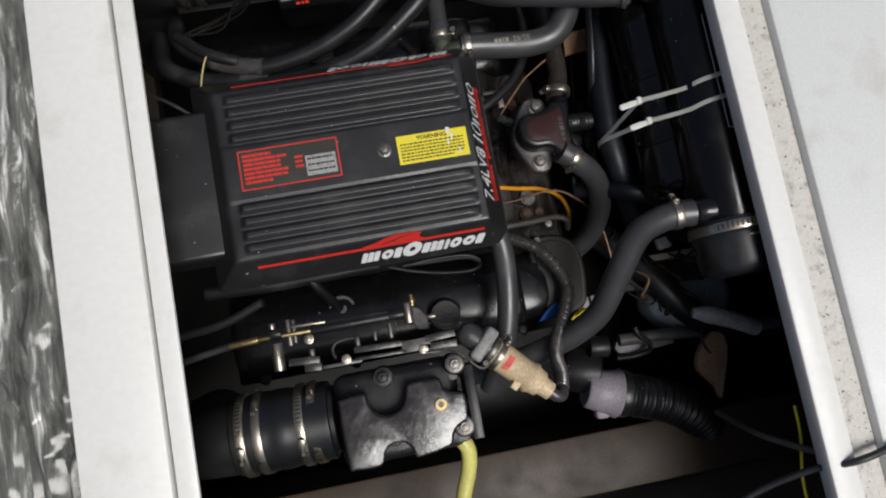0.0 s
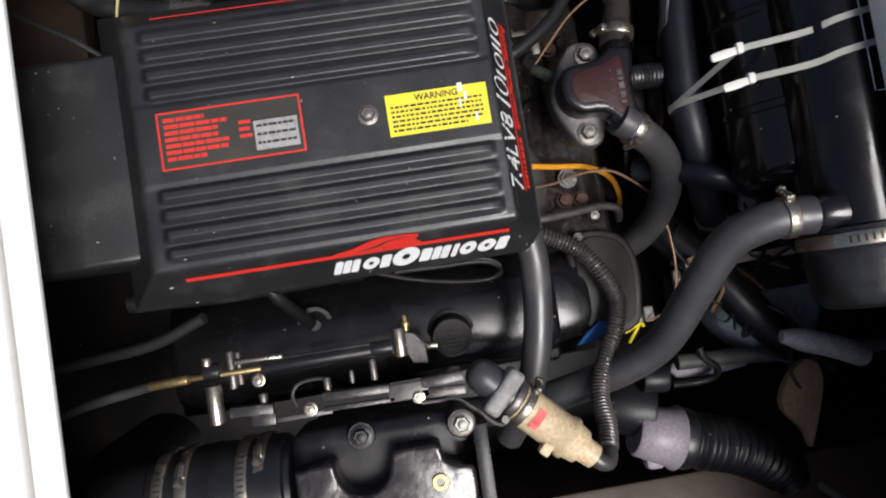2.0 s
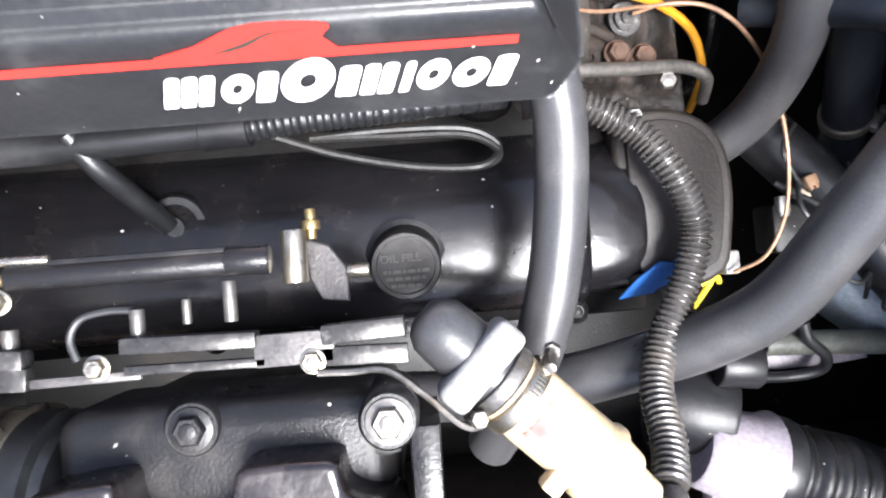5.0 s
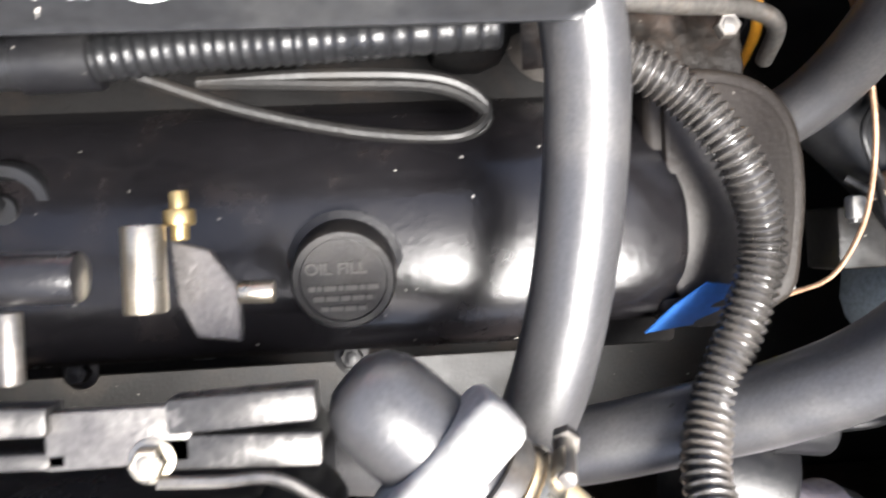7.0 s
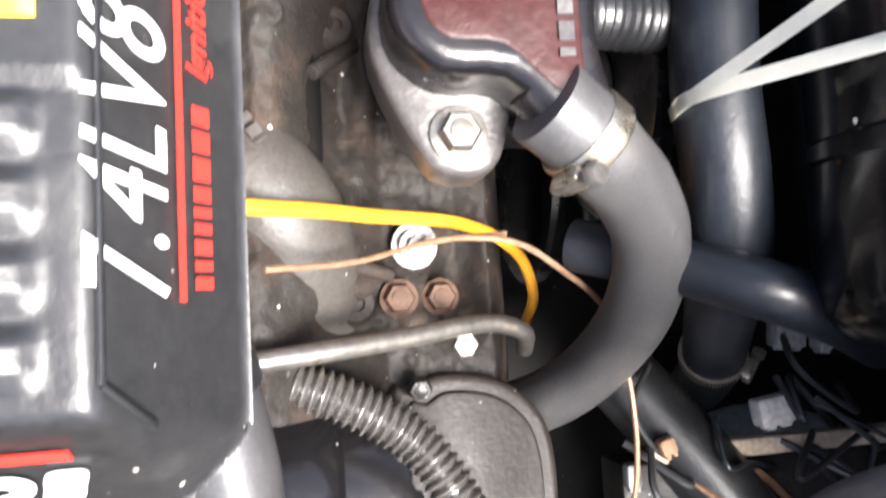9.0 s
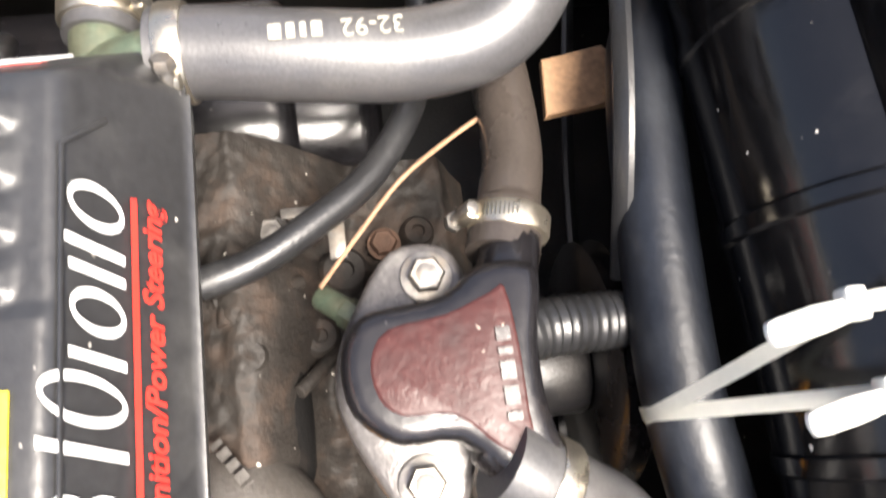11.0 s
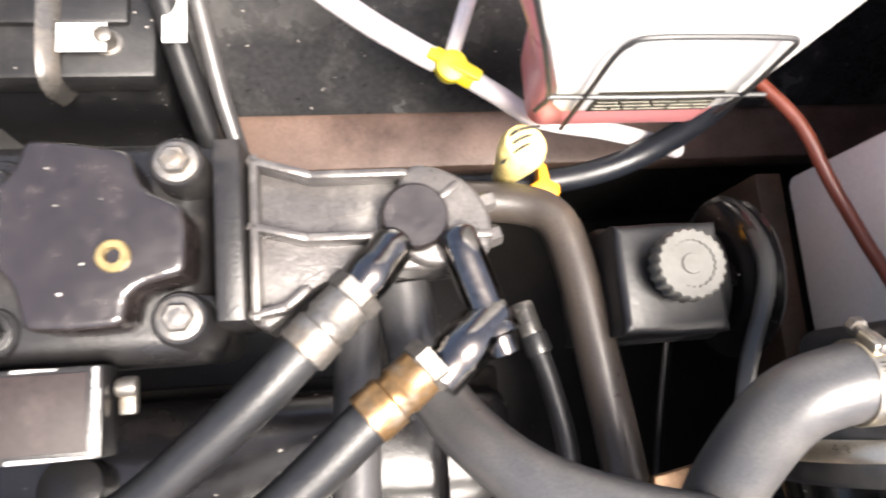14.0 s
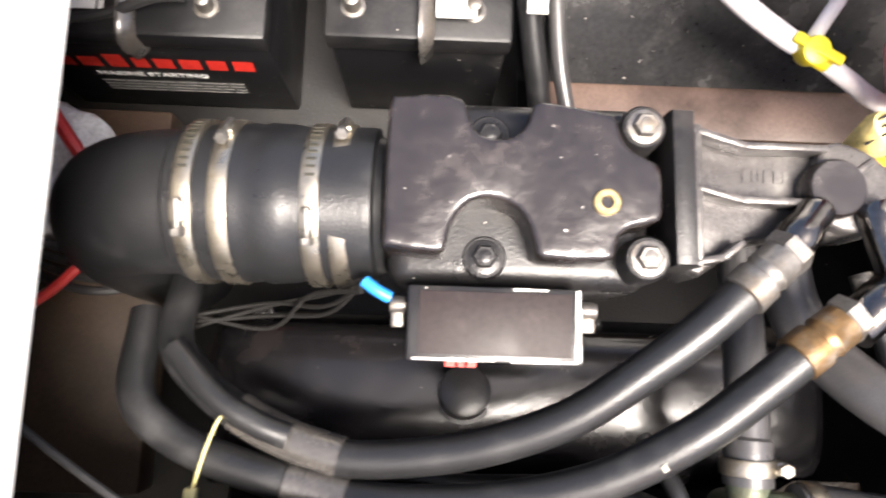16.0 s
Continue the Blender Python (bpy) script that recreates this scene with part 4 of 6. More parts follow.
# ---- exhaust manifolds, one each side ----
def manifold(sg):
    dx, dy = (0.0, 0.0) if sg > 0 else (0.010, -0.012)
    at = lambda px, py: (-0.147 + dx + (px - 705) * 0.000427, dy + sg * (0.487 - (py - 180) * 0.000440))
    t = thing("exhaust_manifold", (-0.05, sg * 0.43, 0.45), "worn gloss black cast exhaust manifold", "manifold", "exhaust manifolds")
    o = [(712, 176), (800, 172), (824, 190), (832, 216), (850, 238), (880, 244), (910, 238), (930, 215), (940, 184), (962, 178), (1060, 192), (1084, 205), (1094, 235), (1112, 258), (1150, 276), (1160, 300),
         (1160, 358), (1150, 376), (1110, 386), (1085, 402), (1080, 428), (1064, 442), (962, 442), (946, 425), (936, 390), (915, 360), (882, 346), (850, 346), (822, 362), (802, 395), (796, 428), (780, 438), (702, 430), (690, 405), (692, 200)]
    bm = bmesh.new()
    prism(bm, smooth_outline([at(*p) for p in o], 2), 0.64, 0.697, 0.009, 4)
    part("lid", bm, MANIFOLD, t, smooth=60)
    bm = bmesh.new()
    box(bm, (-0.05, sg * 0.428, 0.605), (0.205, 0.150, 0.10), 0.018, None, 4)
    box(bm, (-0.05, sg * 0.41, 0.50), (0.20, 0.10, 0.14), 0.02, None, 3)
    part("body", bm, CASTBLACK, t)
    for px, py in ((872, 213), (868, 432), (1140, 205), (1145, 432)):
        x, y = at(px, py)
        x, y = (x, y) if sg > 0 else (x, y + 0.020)
        top = 0.682 if px > 1000 else 0.657
        bm = bmesh.new()
        lathe(bm, (x, y, 0.61), (0, 0, 1), [(0, 0.0185), (top - 0.613, 0.0175), (top - 0.61, 0.0155)], 28)
        part("boss", bm, CASTBLACK, t)
        bolt(t, (x, y, top), r=0.0095, h=0.007, washer=0.0135, material=DULLSTEEL if px > 1000 else CASTBLACK)
    x, y = at(1065, 347)
    bm = bmesh.new()
    lathe(bm, (x, y, 0.694), (0, 0, 1), [(0, 0.010), (0.005, 0.010), (0.006, 0.009), (0.006, 0.005), (0.001, 0.004)], 20)
    part("drain_plug", bm, BRASS, t, "hollow brass plug")
    # end frame round the bolts
    bm = bmesh.new()
    prism(bm, [(0.062, sg * 0.372), (0.080, sg * 0.372), (0.078, sg * 0.492), (0.060, sg * 0.492)], 0.60, 0.682, 0.004, 2)
    for y in (0.483, 0.382):
        prism(bm, smooth_outline([(0.022, sg * (y - 0.012)), (0.056, sg * (y - 0.012)), (0.056, sg * (y + 0.012)), (0.024, sg * (y + 0.012))], 2), 0.61, 0.654, 0.004, 2)
    part("end_frame", bm, CASTBLACK, t)
    if sg > 0:
        bm = bmesh.new()
        prism(bm, smooth_outline([(0.079, 0.484), (0.10, 0.476), (0.122, 0.472), (0.16, 0.472), (0.200, 0.472), (0.224, 0.463), (0.239, 0.446), (0.243, 0.426), (0.238, 0.408), (0.215, 0.404), (0.17, 0.404),
                                  (0.143, 0.398), (0.128, 0.396), (0.115, 0.388), (0.103, 0.376), (0.079, 0.374)], 2), 0.60, 0.651, 0.004, 3)
        part("outlet_arm", bm, CASTGREY, t, "dusty grey cast arm with raised ribs")
        bm = bmesh.new()
        prism(bm, smooth_outline([(0.190, 0.475), (0.212, 0.472), (0.231, 0.460), (0.242, 0.441), (0.243, 0.422), (0.236, 0.407), (0.214, 0.404), (0.190, 0.408), (0.178, 0.425), (0.178, 0.456)], 3), 0.61, 0.665, 0.004, 3)
        part("round_lobe", bm, CASTGREY, t)
        for pts in ([(0.0845, 0.484, 0.664), (0.0845, 0.374, 0.664)], [(0.081, 0.481, 0.664), (0.122, 0.469, 0.664), (0.186, 0.469, 0.664)], [(0.081, 0.436, 0.664), (0.118, 0.426, 0.664), (0.165, 0.426, 0.664)],
                    [(0.081, 0.377, 0.664), (0.103, 0.381, 0.664), (0.118, 0.393, 0.664)], [(0.206, 0.449, 0.662), (0.222, 0.461, 0.662)], [(0.222, 0.425, 0.662), (0.242, 0.424, 0.662)]):
            bm = bmesh.new()
            for u, v in zip(pts, pts[1:]):
                d = Vector(v) - Vector(u)
                box(bm, (0, 0, 0), (d.length + 0.002, 0.006, 0.024), 0.0022, Matrix.Translation((Vector(u) + Vector(v)) / 2 + Vector((0, 0, -0.006))) @ Matrix.Rotation(math.atan2(d.y, d.x), 4, "Z"))
            part("rib", bm, CASTGREY, t)
        bm = bmesh.new()
        lathe(bm, (0.190, 0.437, 0.655), (0, 0, 1), [(0, 0.024), (0.017, 0.023), (0.0195, 0.021), (0.0195, 0.0)], 32)
        part("round_boss", bm, MANIFOLD, t, "flat dark round boss")
        bm = bmesh.new()
        bars(bm, Matrix.Translation((0, 0, 0.6515)), 0.126, 0.162, 0.449, 0.010, rng, 0.75, 0.007)
        part("cast_marks", bm, CASTGREY, t)
        for x, y in ((0.244, 0.45), (0.247, 0.425)):
            bm = bmesh.new()
            hexa(bm, (x - 0.006, y, 0.645), (1, 0.3, 0), 0.008, 0.012)
            part("side_bolt", bm, CASTGREY, t)
    return t


manifold(1)
manifold(-1)


def bellows(sg):
    t = thing("exhaust_hose", (-0.26, sg * 0.422, 0.56), "ribbed black rubber exhaust coupling with four steel bands", "exhaust hose", "exhaust couplings")
    y, z, r = sg * 0.422, 0.612, 0.064
    bm = bmesh.new()
    lathe(bm, (-0.155, y, z), (-1, 0, -0.04), [(0, r * 0.86), (0.006, r * 0.9), (0.008, r * 1.01), (0.015, r * 1.02), (0.066, r), (0.075, r * 1.03), (0.095, r * 1.05), (0.101, r * 1.02), (0.109, r * 1.04), (0.166, r * 1.0), (0.169, r * 0.94)], 48)
    part("sleeve", bm, RUBBER_DK, t)
    bm = bmesh.new()
    sweep(bm, [(-0.315, y, z - 0.008), (-0.35, y, z - 0.015), (-0.395, y, z - 0.05), (-0.41, y - sg * 0.01, z - 0.11), (-0.42, y - sg * 0.02, z - 0.30)], 0.061, 32, 10)
    part("elbow", bm, RUBBER_DK, t, "black moulded elbow turning down")
    for k, (x, a) in enumerate(((-0.188, 0.9), (-0.209, -0.35), (-0.278, 0.75), (-0.305, -0.3))):
        clamp(t, (x, y, z - 0.006), (-1, 0, -0.04), r * 1.045, (0, math.sin(a), math.cos(a)), 0.014)
    return t


bellows(1)
bellows(-1)

# ---- cooling ----
hx = thing("heat_exchanger", (0.568, 0.0, 0.61), "glossy black cylindrical heat exchanger with clamped end caps", "heat exchanger")
bm = bmesh.new()
lathe(bm, (0.568, -0.235, 0.680), (0, 1, 0), [(0, 0.062), (0, 0.066), (0.004, 0.068), (0.494, 0.068), (0.498, 0.066), (0.498, 0.062)], 56)
part("shell", bm, EXCHANGER, hx)
for y0, d, lab in ((-0.228, -1, "black rubber end cap"),):
    bm = bmesh.new()
    lathe(bm, (0.568, y0, 0.680), (0, d, 0), [(-0.012, 0.070), (-0.012, 0.0735), (0.012, 0.0745), (0.016, 0.071), (0.06, 0.070), (0.075, 0.066), (0.083, 0.056), (0.085, 0.0)], 56)
    part("end_cap", bm, RUBBER_DK if d < 0 else PAINT, hx, lab)
    clamp(hx, (0.568, y0 + d * 0.002, 0.680), (0, d, 0), 0.0745, (-0.5 if d > 0 else 0.4, 0, 0.7), 0.016)
for p, d in (((0.512, 0.205, 0.712), (-1, 0, 0)), ((0.512, 0.308, 0.735), (-1, 0, 0)), ((0.512, -0.195, 0.712), (-1, 0, 0))):
    bm = bmesh.new()
    lathe(bm, p, d, [(0, 0.018), (0.012, 0.0135), (0.014, 0.015), (0.018, 0.013), (0.06, 0.013)], 24)
    part("spigot", bm, DULLSTEEL if p[1] < 0.3 else PAINT, hx, "short pipe stub")
bm = bmesh.new()
m = Matrix.Translation((0.568, 0, 0.680)) @ Matrix.Rotation(radians(-2), 4, "Y")
for a, b, c in ((-0.10, 0.10, 0.0), ):
    box(bm, (0.0, 0.03, 0.0687), (0.0012, 0.20, 0.0006), 0, m)
    box(bm, (0.012, -0.07, 0.0676), (0.025, 0.0012, 0.0006), 0, m)
part("decal_line", bm, WHITE, hx)
bm = bmesh.new()
lathe(bm, (0.540, -0.150, 0.612), (0, 1, 0), [(0, 0.050), (0.004, 0.066), (0.016, 0.076), (0.030, 0.080), (0.380, 0.080), (0.396, 0.083)], 56)
part("lower_tank", bm, EXCHANGER, hx, "glossy black wide lower tank")
for y0 in (-0.06, 0.06, 0.17):
    bm = bmesh.new()
    lathe(bm, (0.540, y0, 0.612), (0, 1, 0), [(0, 0.079), (0.003, 0.0822), (0.011, 0.0822), (0.014, 0.079)], 56)
    part("pressed_rib", bm, EXCHANGER, hx)
bm = bmesh.new()
lathe(bm, (0.548, 0.238, 0.630), (0, 1, 0), [(0, 0.082), (0, 0.094), (0.006, 0.099), (0.036, 0.099), (0.042, 0.094), (0.050, 0.080), (0.056, 0.05)], 64)
part("end_flange", bm, RUBBER_DK, hx, "black rubber end flange")
clamp(hx, (0.548, 0.262, 0.630), (0, 1, 0), 0.0992, (-0.15, 0, 0.95), 0.015)
bm = bmesh.new()
box(bm, (0.514, 0.3165, 0.698), (0.094, 0.056, 0.124), 0.015, None, 5)
part("end_boot", bm, RUBBER_DK, hx, "black moulded end boot")
bm = bmesh.new()
for k in range(2):
    box(bm, (0.500 + 0.028 * k, 0.3455, 0.735), (0.012, 0.003, 0.010), 0.001)
part("moulded_lug", bm, RUBBER_DK, hx)
for y in (0.205, -0.195):
    bm = bmesh.new()
    lathe(bm, (0.520, y, 0.708), (-1, 0, 0.05), [(0, 0.026), (0.012, 0.023), (0.026, 0.0205), (0.029, 0.018), (0.029, 0.012)], 28)
    part("boss", bm, PAINT, hx)
bm = bmesh.new()
m = Matrix.Translation((0.568, 0, 0.680)) @ Matrix.Rotation(radians(17), 4, "Y")
box(bm, (0, -0.03, 0.0684), (0.012, 0.06, 0.0008), 0, m)
part("decal", bm, RED, hx)
bm = bmesh.new()
rod(bm, (0.555, -0.25, 0.75), (0.60, -0.25, 0.748), 0.003, 0.0005, 10)
rod(bm, (0.55, -0.225, 0.748), (0.59, -0.22, 0.748), 0.0028, 0.0005, 10)
part("band_bolt", bm, STEEL, hx)
bm = bmesh.new()
rod(bm, (0.60, 0.24, 0.745), (0.60, 0.24, 0.775), 0.022, 0.003, 28)
lathe(bm, (0.60, 0.24, 0.772), (0, 0, 1), [(0, 0.026), (0.002, 0.033), (0.006, 0.034), (0.007, 0.022), (0.012, 0.020), (0.012, 0.012), (0.008, 0.010)], 36)
part("filler_cap", bm, CAPGREY, hx, "dull pressed metal filler cap")

hose("coolant_hose", [(0.172, 0.187, 0.625), (0.20, 0.186, 0.625), (0.248, 0.180, 0.625), (0.304, 0.176, 0.625), (0.347, 0.186, 0.63), (0.370, 0.215, 0.652), (0.378, 0.255, 0.69), (0.398, 0.295, 0.725), (0.43, 0.308, 0.738), (0.462, 0.308, 0.739)],
     0.0235, RUBBER, "thick grey S-bent rubber coolant hose with printed part number", clamps=(((0.183, 0.187, 0.625), (1, -0.02, 0), (0.2, -0.9, 0.4)), ((0.440, 0.308, 0.738), (1, 0, 0), (0, 0.8, 0.6))))
tag = bpy.data.objects["coolant_hose"]
m = Matrix.Translation((0.297, 0.180, 0.6486)) @ Matrix.Rotation(math.pi, 4, "Z")
writing("32-92", 0.0135, m @ Matrix.Translation((0, -0.004, 0.0004)), FADED, "part_number", tag, "faded pale printed number", 0.0)
bm = bmesh.new()
bars(bm, m @ Matrix.Translation((0, 0.0, 0.0002)), 0.040, 0.068, 0, 0.008, rng, 0.6, 0.006)
part("faded_print", bm, FADED, tag)
hose("coolant_hose", [(0.466, 0.205, 0.712), (0.44, 0.207, 0.71), (0.40, 0.214, 0.705), (0.361, 0.224, 0.698), (0.307, 0.238, 0.688), (0.262, 0.256, 0.668), (0.232, 0.280, 0.64), (0.208, 0.312, 0.612), (0.192, 0.35, 0.595), (0.185, 0.40, 0.59)],
     0.0215, RUBBER, "long grey rubber hose running from the heat exchanger to the manifold", clamps=(((0.452, 0.206, 0.711), (1, -0.03, 0), (0, -0.9, 0.45)),))
hose("coolant_hose", [(0.141, 0.206, 0.612), (0.142, 0.235, 0.611), (0.144, 0.27, 0.607), (0.146, 0.32, 0.60), (0.149, 0.365, 0.59), (0.15, 0.41, 0.58)],
     lambda s, w: 0.0195 if s < 0.035 else 0.017, RUBBER, "straight grey hose clamped on a green brass tee", clamps=(((0.141, 0.221, 0.612), (0, 1, 0), (1, 0, 0.2)),))
tee = thing("brass_tee", (0.145, 0.18, 0.58), "green tarnished brass tee between the coolant hoses", "fitting")
bm = bmesh.new()
rod(bm, (0.141, 0.155, 0.605), (0.141, 0.212, 0.612), 0.0165, 0.002, 24)
rod(bm, (0.141, 0.187, 0.61), (0.178, 0.187, 0.624), 0.016, 0.002, 24)
rod(bm, (0.141, 0.18, 0.56), (0.141, 0.18, 0.61), 0.015, 0.002, 24)
part("body", bm, VERDIGRIS, tee)
hose("bypass_hose", [(0.338, 0.072, 0.588), (0.348, 0.105, 0.582), (0.357, 0.15, 0.572), (0.354, 0.25, 0.566), (0.342, 0.35, 0.566), (0.332, 0.42, 0.565), (0.320, 0.458, 0.56), (0.293, 0.474, 0.552), (0.23, 0.482, 0.545)],
     lambda s, w: 0.0205 if s < 0.03 else 0.0178, RUBBER_BROWN, "brown tinged rubber hose running aft past the pump reservoir", clamps=(((0.345, 0.090, 0.585), (0.25, 0.95, -0.1), (-0.9, 0.2, 0.3)),))
hose("thermostat_hose", [(0.318, -0.030, 0.612), (0.335, -0.041, 0.606), (0.352, -0.053, 0.596), (0.375, -0.067, 0.575), (0.396, -0.090, 0.545), (0.404, -0.126, 0.505), (0.398, -0.162, 0.450), (0.372, -0.188, 0.415), (0.33, -0.205, 0.38)],
     0.0212, RUBBER, "bent grey rubber hose below the thermostat housing", clamps=(((0.340, -0.0445, 0.603), (0.8, -0.54, -0.3), (-0.5, -0.8, 0.3)),))
hose("inlet_hose", [(0.488, -0.195, 0.713), (0.462, -0.194, 0.711), (0.432, -0.197, 0.70), (0.400, -0.214, 0.675), (0.370, -0.268, 0.628), (0.340, -0.328, 0.572), (0.300, -0.358, 0.535), (0.248, -0.378, 0.503), (0.190, -0.392, 0.482), (0.11, -0.40, 0.46), (0.04, -0.40, 0.44)],
     0.0228, RUBBER, "long curved grey rubber hose from the heat exchanger", clamps=(((0.459, -0.194, 0.710), (1, 0.02, 0.05), (-0.2, 0.9, 0.5)),))
hose("breather_hose", [(0.168, -0.13, 0.618), (0.176, -0.165, 0.608), (0.180, -0.200, 0.600), (0.176, -0.256, 0.594), (0.167, -0.310, 0.585), (0.155, -0.352, 0.572), (0.137, -0.395, 0.55), (0.12, -0.43, 0.52)],
     0.0188, RUBBER, "grey rubber breather hose coming from under the cover", cuff=(((0.168, -0.13, 0.618), (0.2, -0.95, -0.28)),))
hose("dark_hose", [(0.475, 0.245, 0.545), (0.452, 0.19, 0.56), (0.438, 0.10, 0.565), (0.432, 0.0, 0.562), (0.438, -0.055, 0.555), (0.452, -0.098, 0.530), (0.476, -0.130, 0.475), (0.505, -0.158, 0.415), (0.526, -0.180, 0.368), (0.54, -0.20, 0.32)], 0.0235, RUBBER_BLUE, "blue-black wrinkled rubber hose under the heat exchanger", clamps=(((0.514, -0.167, 0.395), (0.4, -0.4, -0.8), (0.5, -0.3, 0.6)),), cuff=(((0.475, 0.245, 0.545), (-0.38, -0.92, 0.2)),))
hose("cross_hose", [(0.37, -0.085, 0.495), (0.415, -0.102, 0.535), (0.452, -0.120, 0.566), (0.50, -0.136, 0.552), (0.57, -0.158, 0.50)], 0.0165, RUBBER_BLUE, "dark blue-black hose crossing behind the thermostat hose")
hose("steering_line", [(0.175, 0.078, 0.575), (0.205, 0.088, 0.572), (0.24, 0.11, 0.566), (0.275, 0.14, 0.558), (0.305, 0.19, 0.55), (0.318, 0.255, 0.54), (0.311, 0.315, 0.535), (0.298, 0.366, 0.532)], 0.0092, RUBBER_DK, "thin black hose under the coolant hoses", cuff=(((0.3045, 0.345, 0.533), (-0.28, 0.95, -0.05)),))
bm = bmesh.new()
rod(bm, (0.299, 0.36, 0.533), (0.292, 0.39, 0.53), 0.0105, 0.002, 16)
solo("line_fitting", bm, WORNSTEEL, "rusty end fitting of the thin hose", "fitting")

# cable ties round heat exchanger and dark hose
for y, tilt, head in ((0.014, 0.0, Vector((0.444, 0.012, 0.703))), (-0.024, 0.0, Vector((0.460, -0.022, 0.688)))):
    t = thing("cable_tie", head, "natural nylon cable tie holding a hose to the heat exchanger", "cable tie", "cable ties")
    bm = bmesh.new()
    ring = [head]
    for k in range(9):
        a = radians(140 - k * 26)
        ring.append(Vector((0.568 + 0.0705 * math.cos(a), y + 0.004 * k, 0.680 + 0.0705 * math.sin(a))))
    line = spline(ring, 6)
    vs = []
    for p in line:
        vs.append((bm.verts.new(p + Vector((0, -0.0038, 0))), bm.verts.new(p + Vector((0, 0.0038, 0)))))
    for a, b in zip(vs, vs[1:]):
        bm.faces.new((a[0], a[1], b[1], b[0]))
    bmesh.ops.solidify(bm, geom=bm.faces[:], thickness=0.0013)
    part("strap", bm, NYLON, t)
    bm = bmesh.new()
    low = [head, head.lerp(Vector((0.404, -0.020, 0.585)), 0.5) + Vector((0, 0, 0.004)), Vector((0.404, -0.020, 0.585)), Vector((0.410, -0.02, 0.55))]
    vs = [(bm.verts.new(p + Vector((0.001, -0.0038, 0))), bm.verts.new(p + Vector((0, 0.0038, 0)))) for p in spline(low, 6)]
    for a, b in zip(vs, vs[1:]):
        bm.faces.new((a[0], a[1], b[1], b[0]))
    bmesh.ops.solidify(bm, geom=bm.faces[:], thickness=0.0013)
    part("tail", bm, NYLON, t)
    bm = bmesh.new()
    box(bm, head + Vector((0, 0, 0.001)), (0.0085, 0.0125, 0.009), 0.0015)
    part("head", bm, NYLON, t)
    bm = bmesh.new()
    prism(bm, smooth_outline([(-0.033, -0.0028), (-0.028, -0.005), (0.0, -0.0042), (0.0, 0.0042), (-0.028, 0.005), (-0.033, 0.0028)], 2), 0, 0.003, 0.001, 2, Matrix.Translation(head + Vector((-0.003, -0.002, 0.0))) @ Matrix.Rotation(radians(10), 4, "Z"))
    part("tongue", bm, NYLON, t)

# thermostat housing
th = thing("thermostat_housing", (0.29, 0.015, 0.57), "chipped maroon and black thermostat housing with two hose pipes", "thermostat housing")
bm = bmesh.new()
prism(bm, smooth_outline([(0.278, 0.083), (0.302, 0.085), (0.316, 0.070), (0.322, 0.02), (0.310, -0.03), (0.300, -0.054), (0.278, -0.056), (0.262, -0.040), (0.244, 0.0), (0.245, 0.03), (0.260, 0.06)], 3), 0.555, 0.585, 0.005, 3)
part("flange", bm, CASTGREY, th, "grey cast flange")
bm = bmesh.new()
prism(bm, smooth_outline([(0.266, 0.046), (0.300, 0.050), (0.318, 0.062), (0.338, 0.064), (0.350, 0.055), (0.344, 0.02), (0.344, -0.01), (0.350, -0.038), (0.338, -0.052), (0.320, -0.040), (0.300, -0.020), (0.272, -0.018), (0.252, -0.002), (0.248, 0.022), (0.254, 0.038)], 3), 0.572, 0.622, 0.015, 5)
part("dome", bm, PAINT, th, "gloss black rounded dome", smooth=60)
bm = bmesh.new()
prism(bm, smooth_outline([(0.272, 0.036), (0.300, 0.040), (0.322, 0.048), (0.331, 0.050), (0.334, 0.02), (0.334, -0.01), (0.334, -0.034), (0.318, -0.026), (0.298, -0.008), (0.275, -0.006), (0.264, 0.004), (0.262, 0.022)], 3), 0.6195, 0.6226, 0.0024, 3)
part("dome_top", bm, MAROON, th, "chipped maroon top")
bm = bmesh.new()
rod(bm, (0.330, 0.035, 0.602), (0.345, 0.085, 0.588), 0.0165, 0.002, 24)
part("pipe", bm, PAINT, th)
bm = bmesh.new()
rod(bm, (0.316, -0.018, 0.606), (0.342, -0.046, 0.602), 0.0165, 0.002, 24)
part("pipe", bm, PAINT, th)
bm = bmesh.new()
bars(bm, Matrix.Translation((0.326, 0.030, 0.6236)) @ Matrix.Rotation(-math.pi / 2, 4, "Z"), 0.0, 0.045, 0, 0.007, rng, 0.6, 0.008)
part("cast_marks", bm, CASTGREY, th)
bolt(th, (0.296, 0.066, 0.586), r=0.010, h=0.009, washer=0.014, material=DULLSTEEL)
bolt(th, (0.283, -0.038, 0.586), r=0.010, h=0.009, washer=0.014, material=DULLSTEEL)
hose("bypass_stub", [(0.335, 0.03, 0.56), (0.36, 0.035, 0.555), (0.385, 0.036, 0.55), (0.41, 0.036, 0.545)], corrugated(0.006, 0.0165, 0.018), RUBBER_DK, "short ribbed rubber hose behind the thermostat housing")

# ---- sensor, loom and small wiring on the near side ----
se = thing("connector_assembly", (0.15, -0.38, 0.58), "cream plastic check valve with black rubber boot and metal band", "valve")
A, B = Vector((0.074, -0.312, 0.640)), Vector((0.214, -0.452, 0.628))
ax = (B - A).normalized()
bm = bmesh.new()
lathe(bm, A, ax, [(0, 0.0), (0.0, 0.010), (0.004, 0.016), (0.012, 0.0205), (0.022, 0.0215), (0.060, 0.0225), (0.078, 0.023), (0.082, 0.021)], 32)
part("boot", bm, RUBBER, se, "rounded black rubber boot")
bm = bmesh.new()
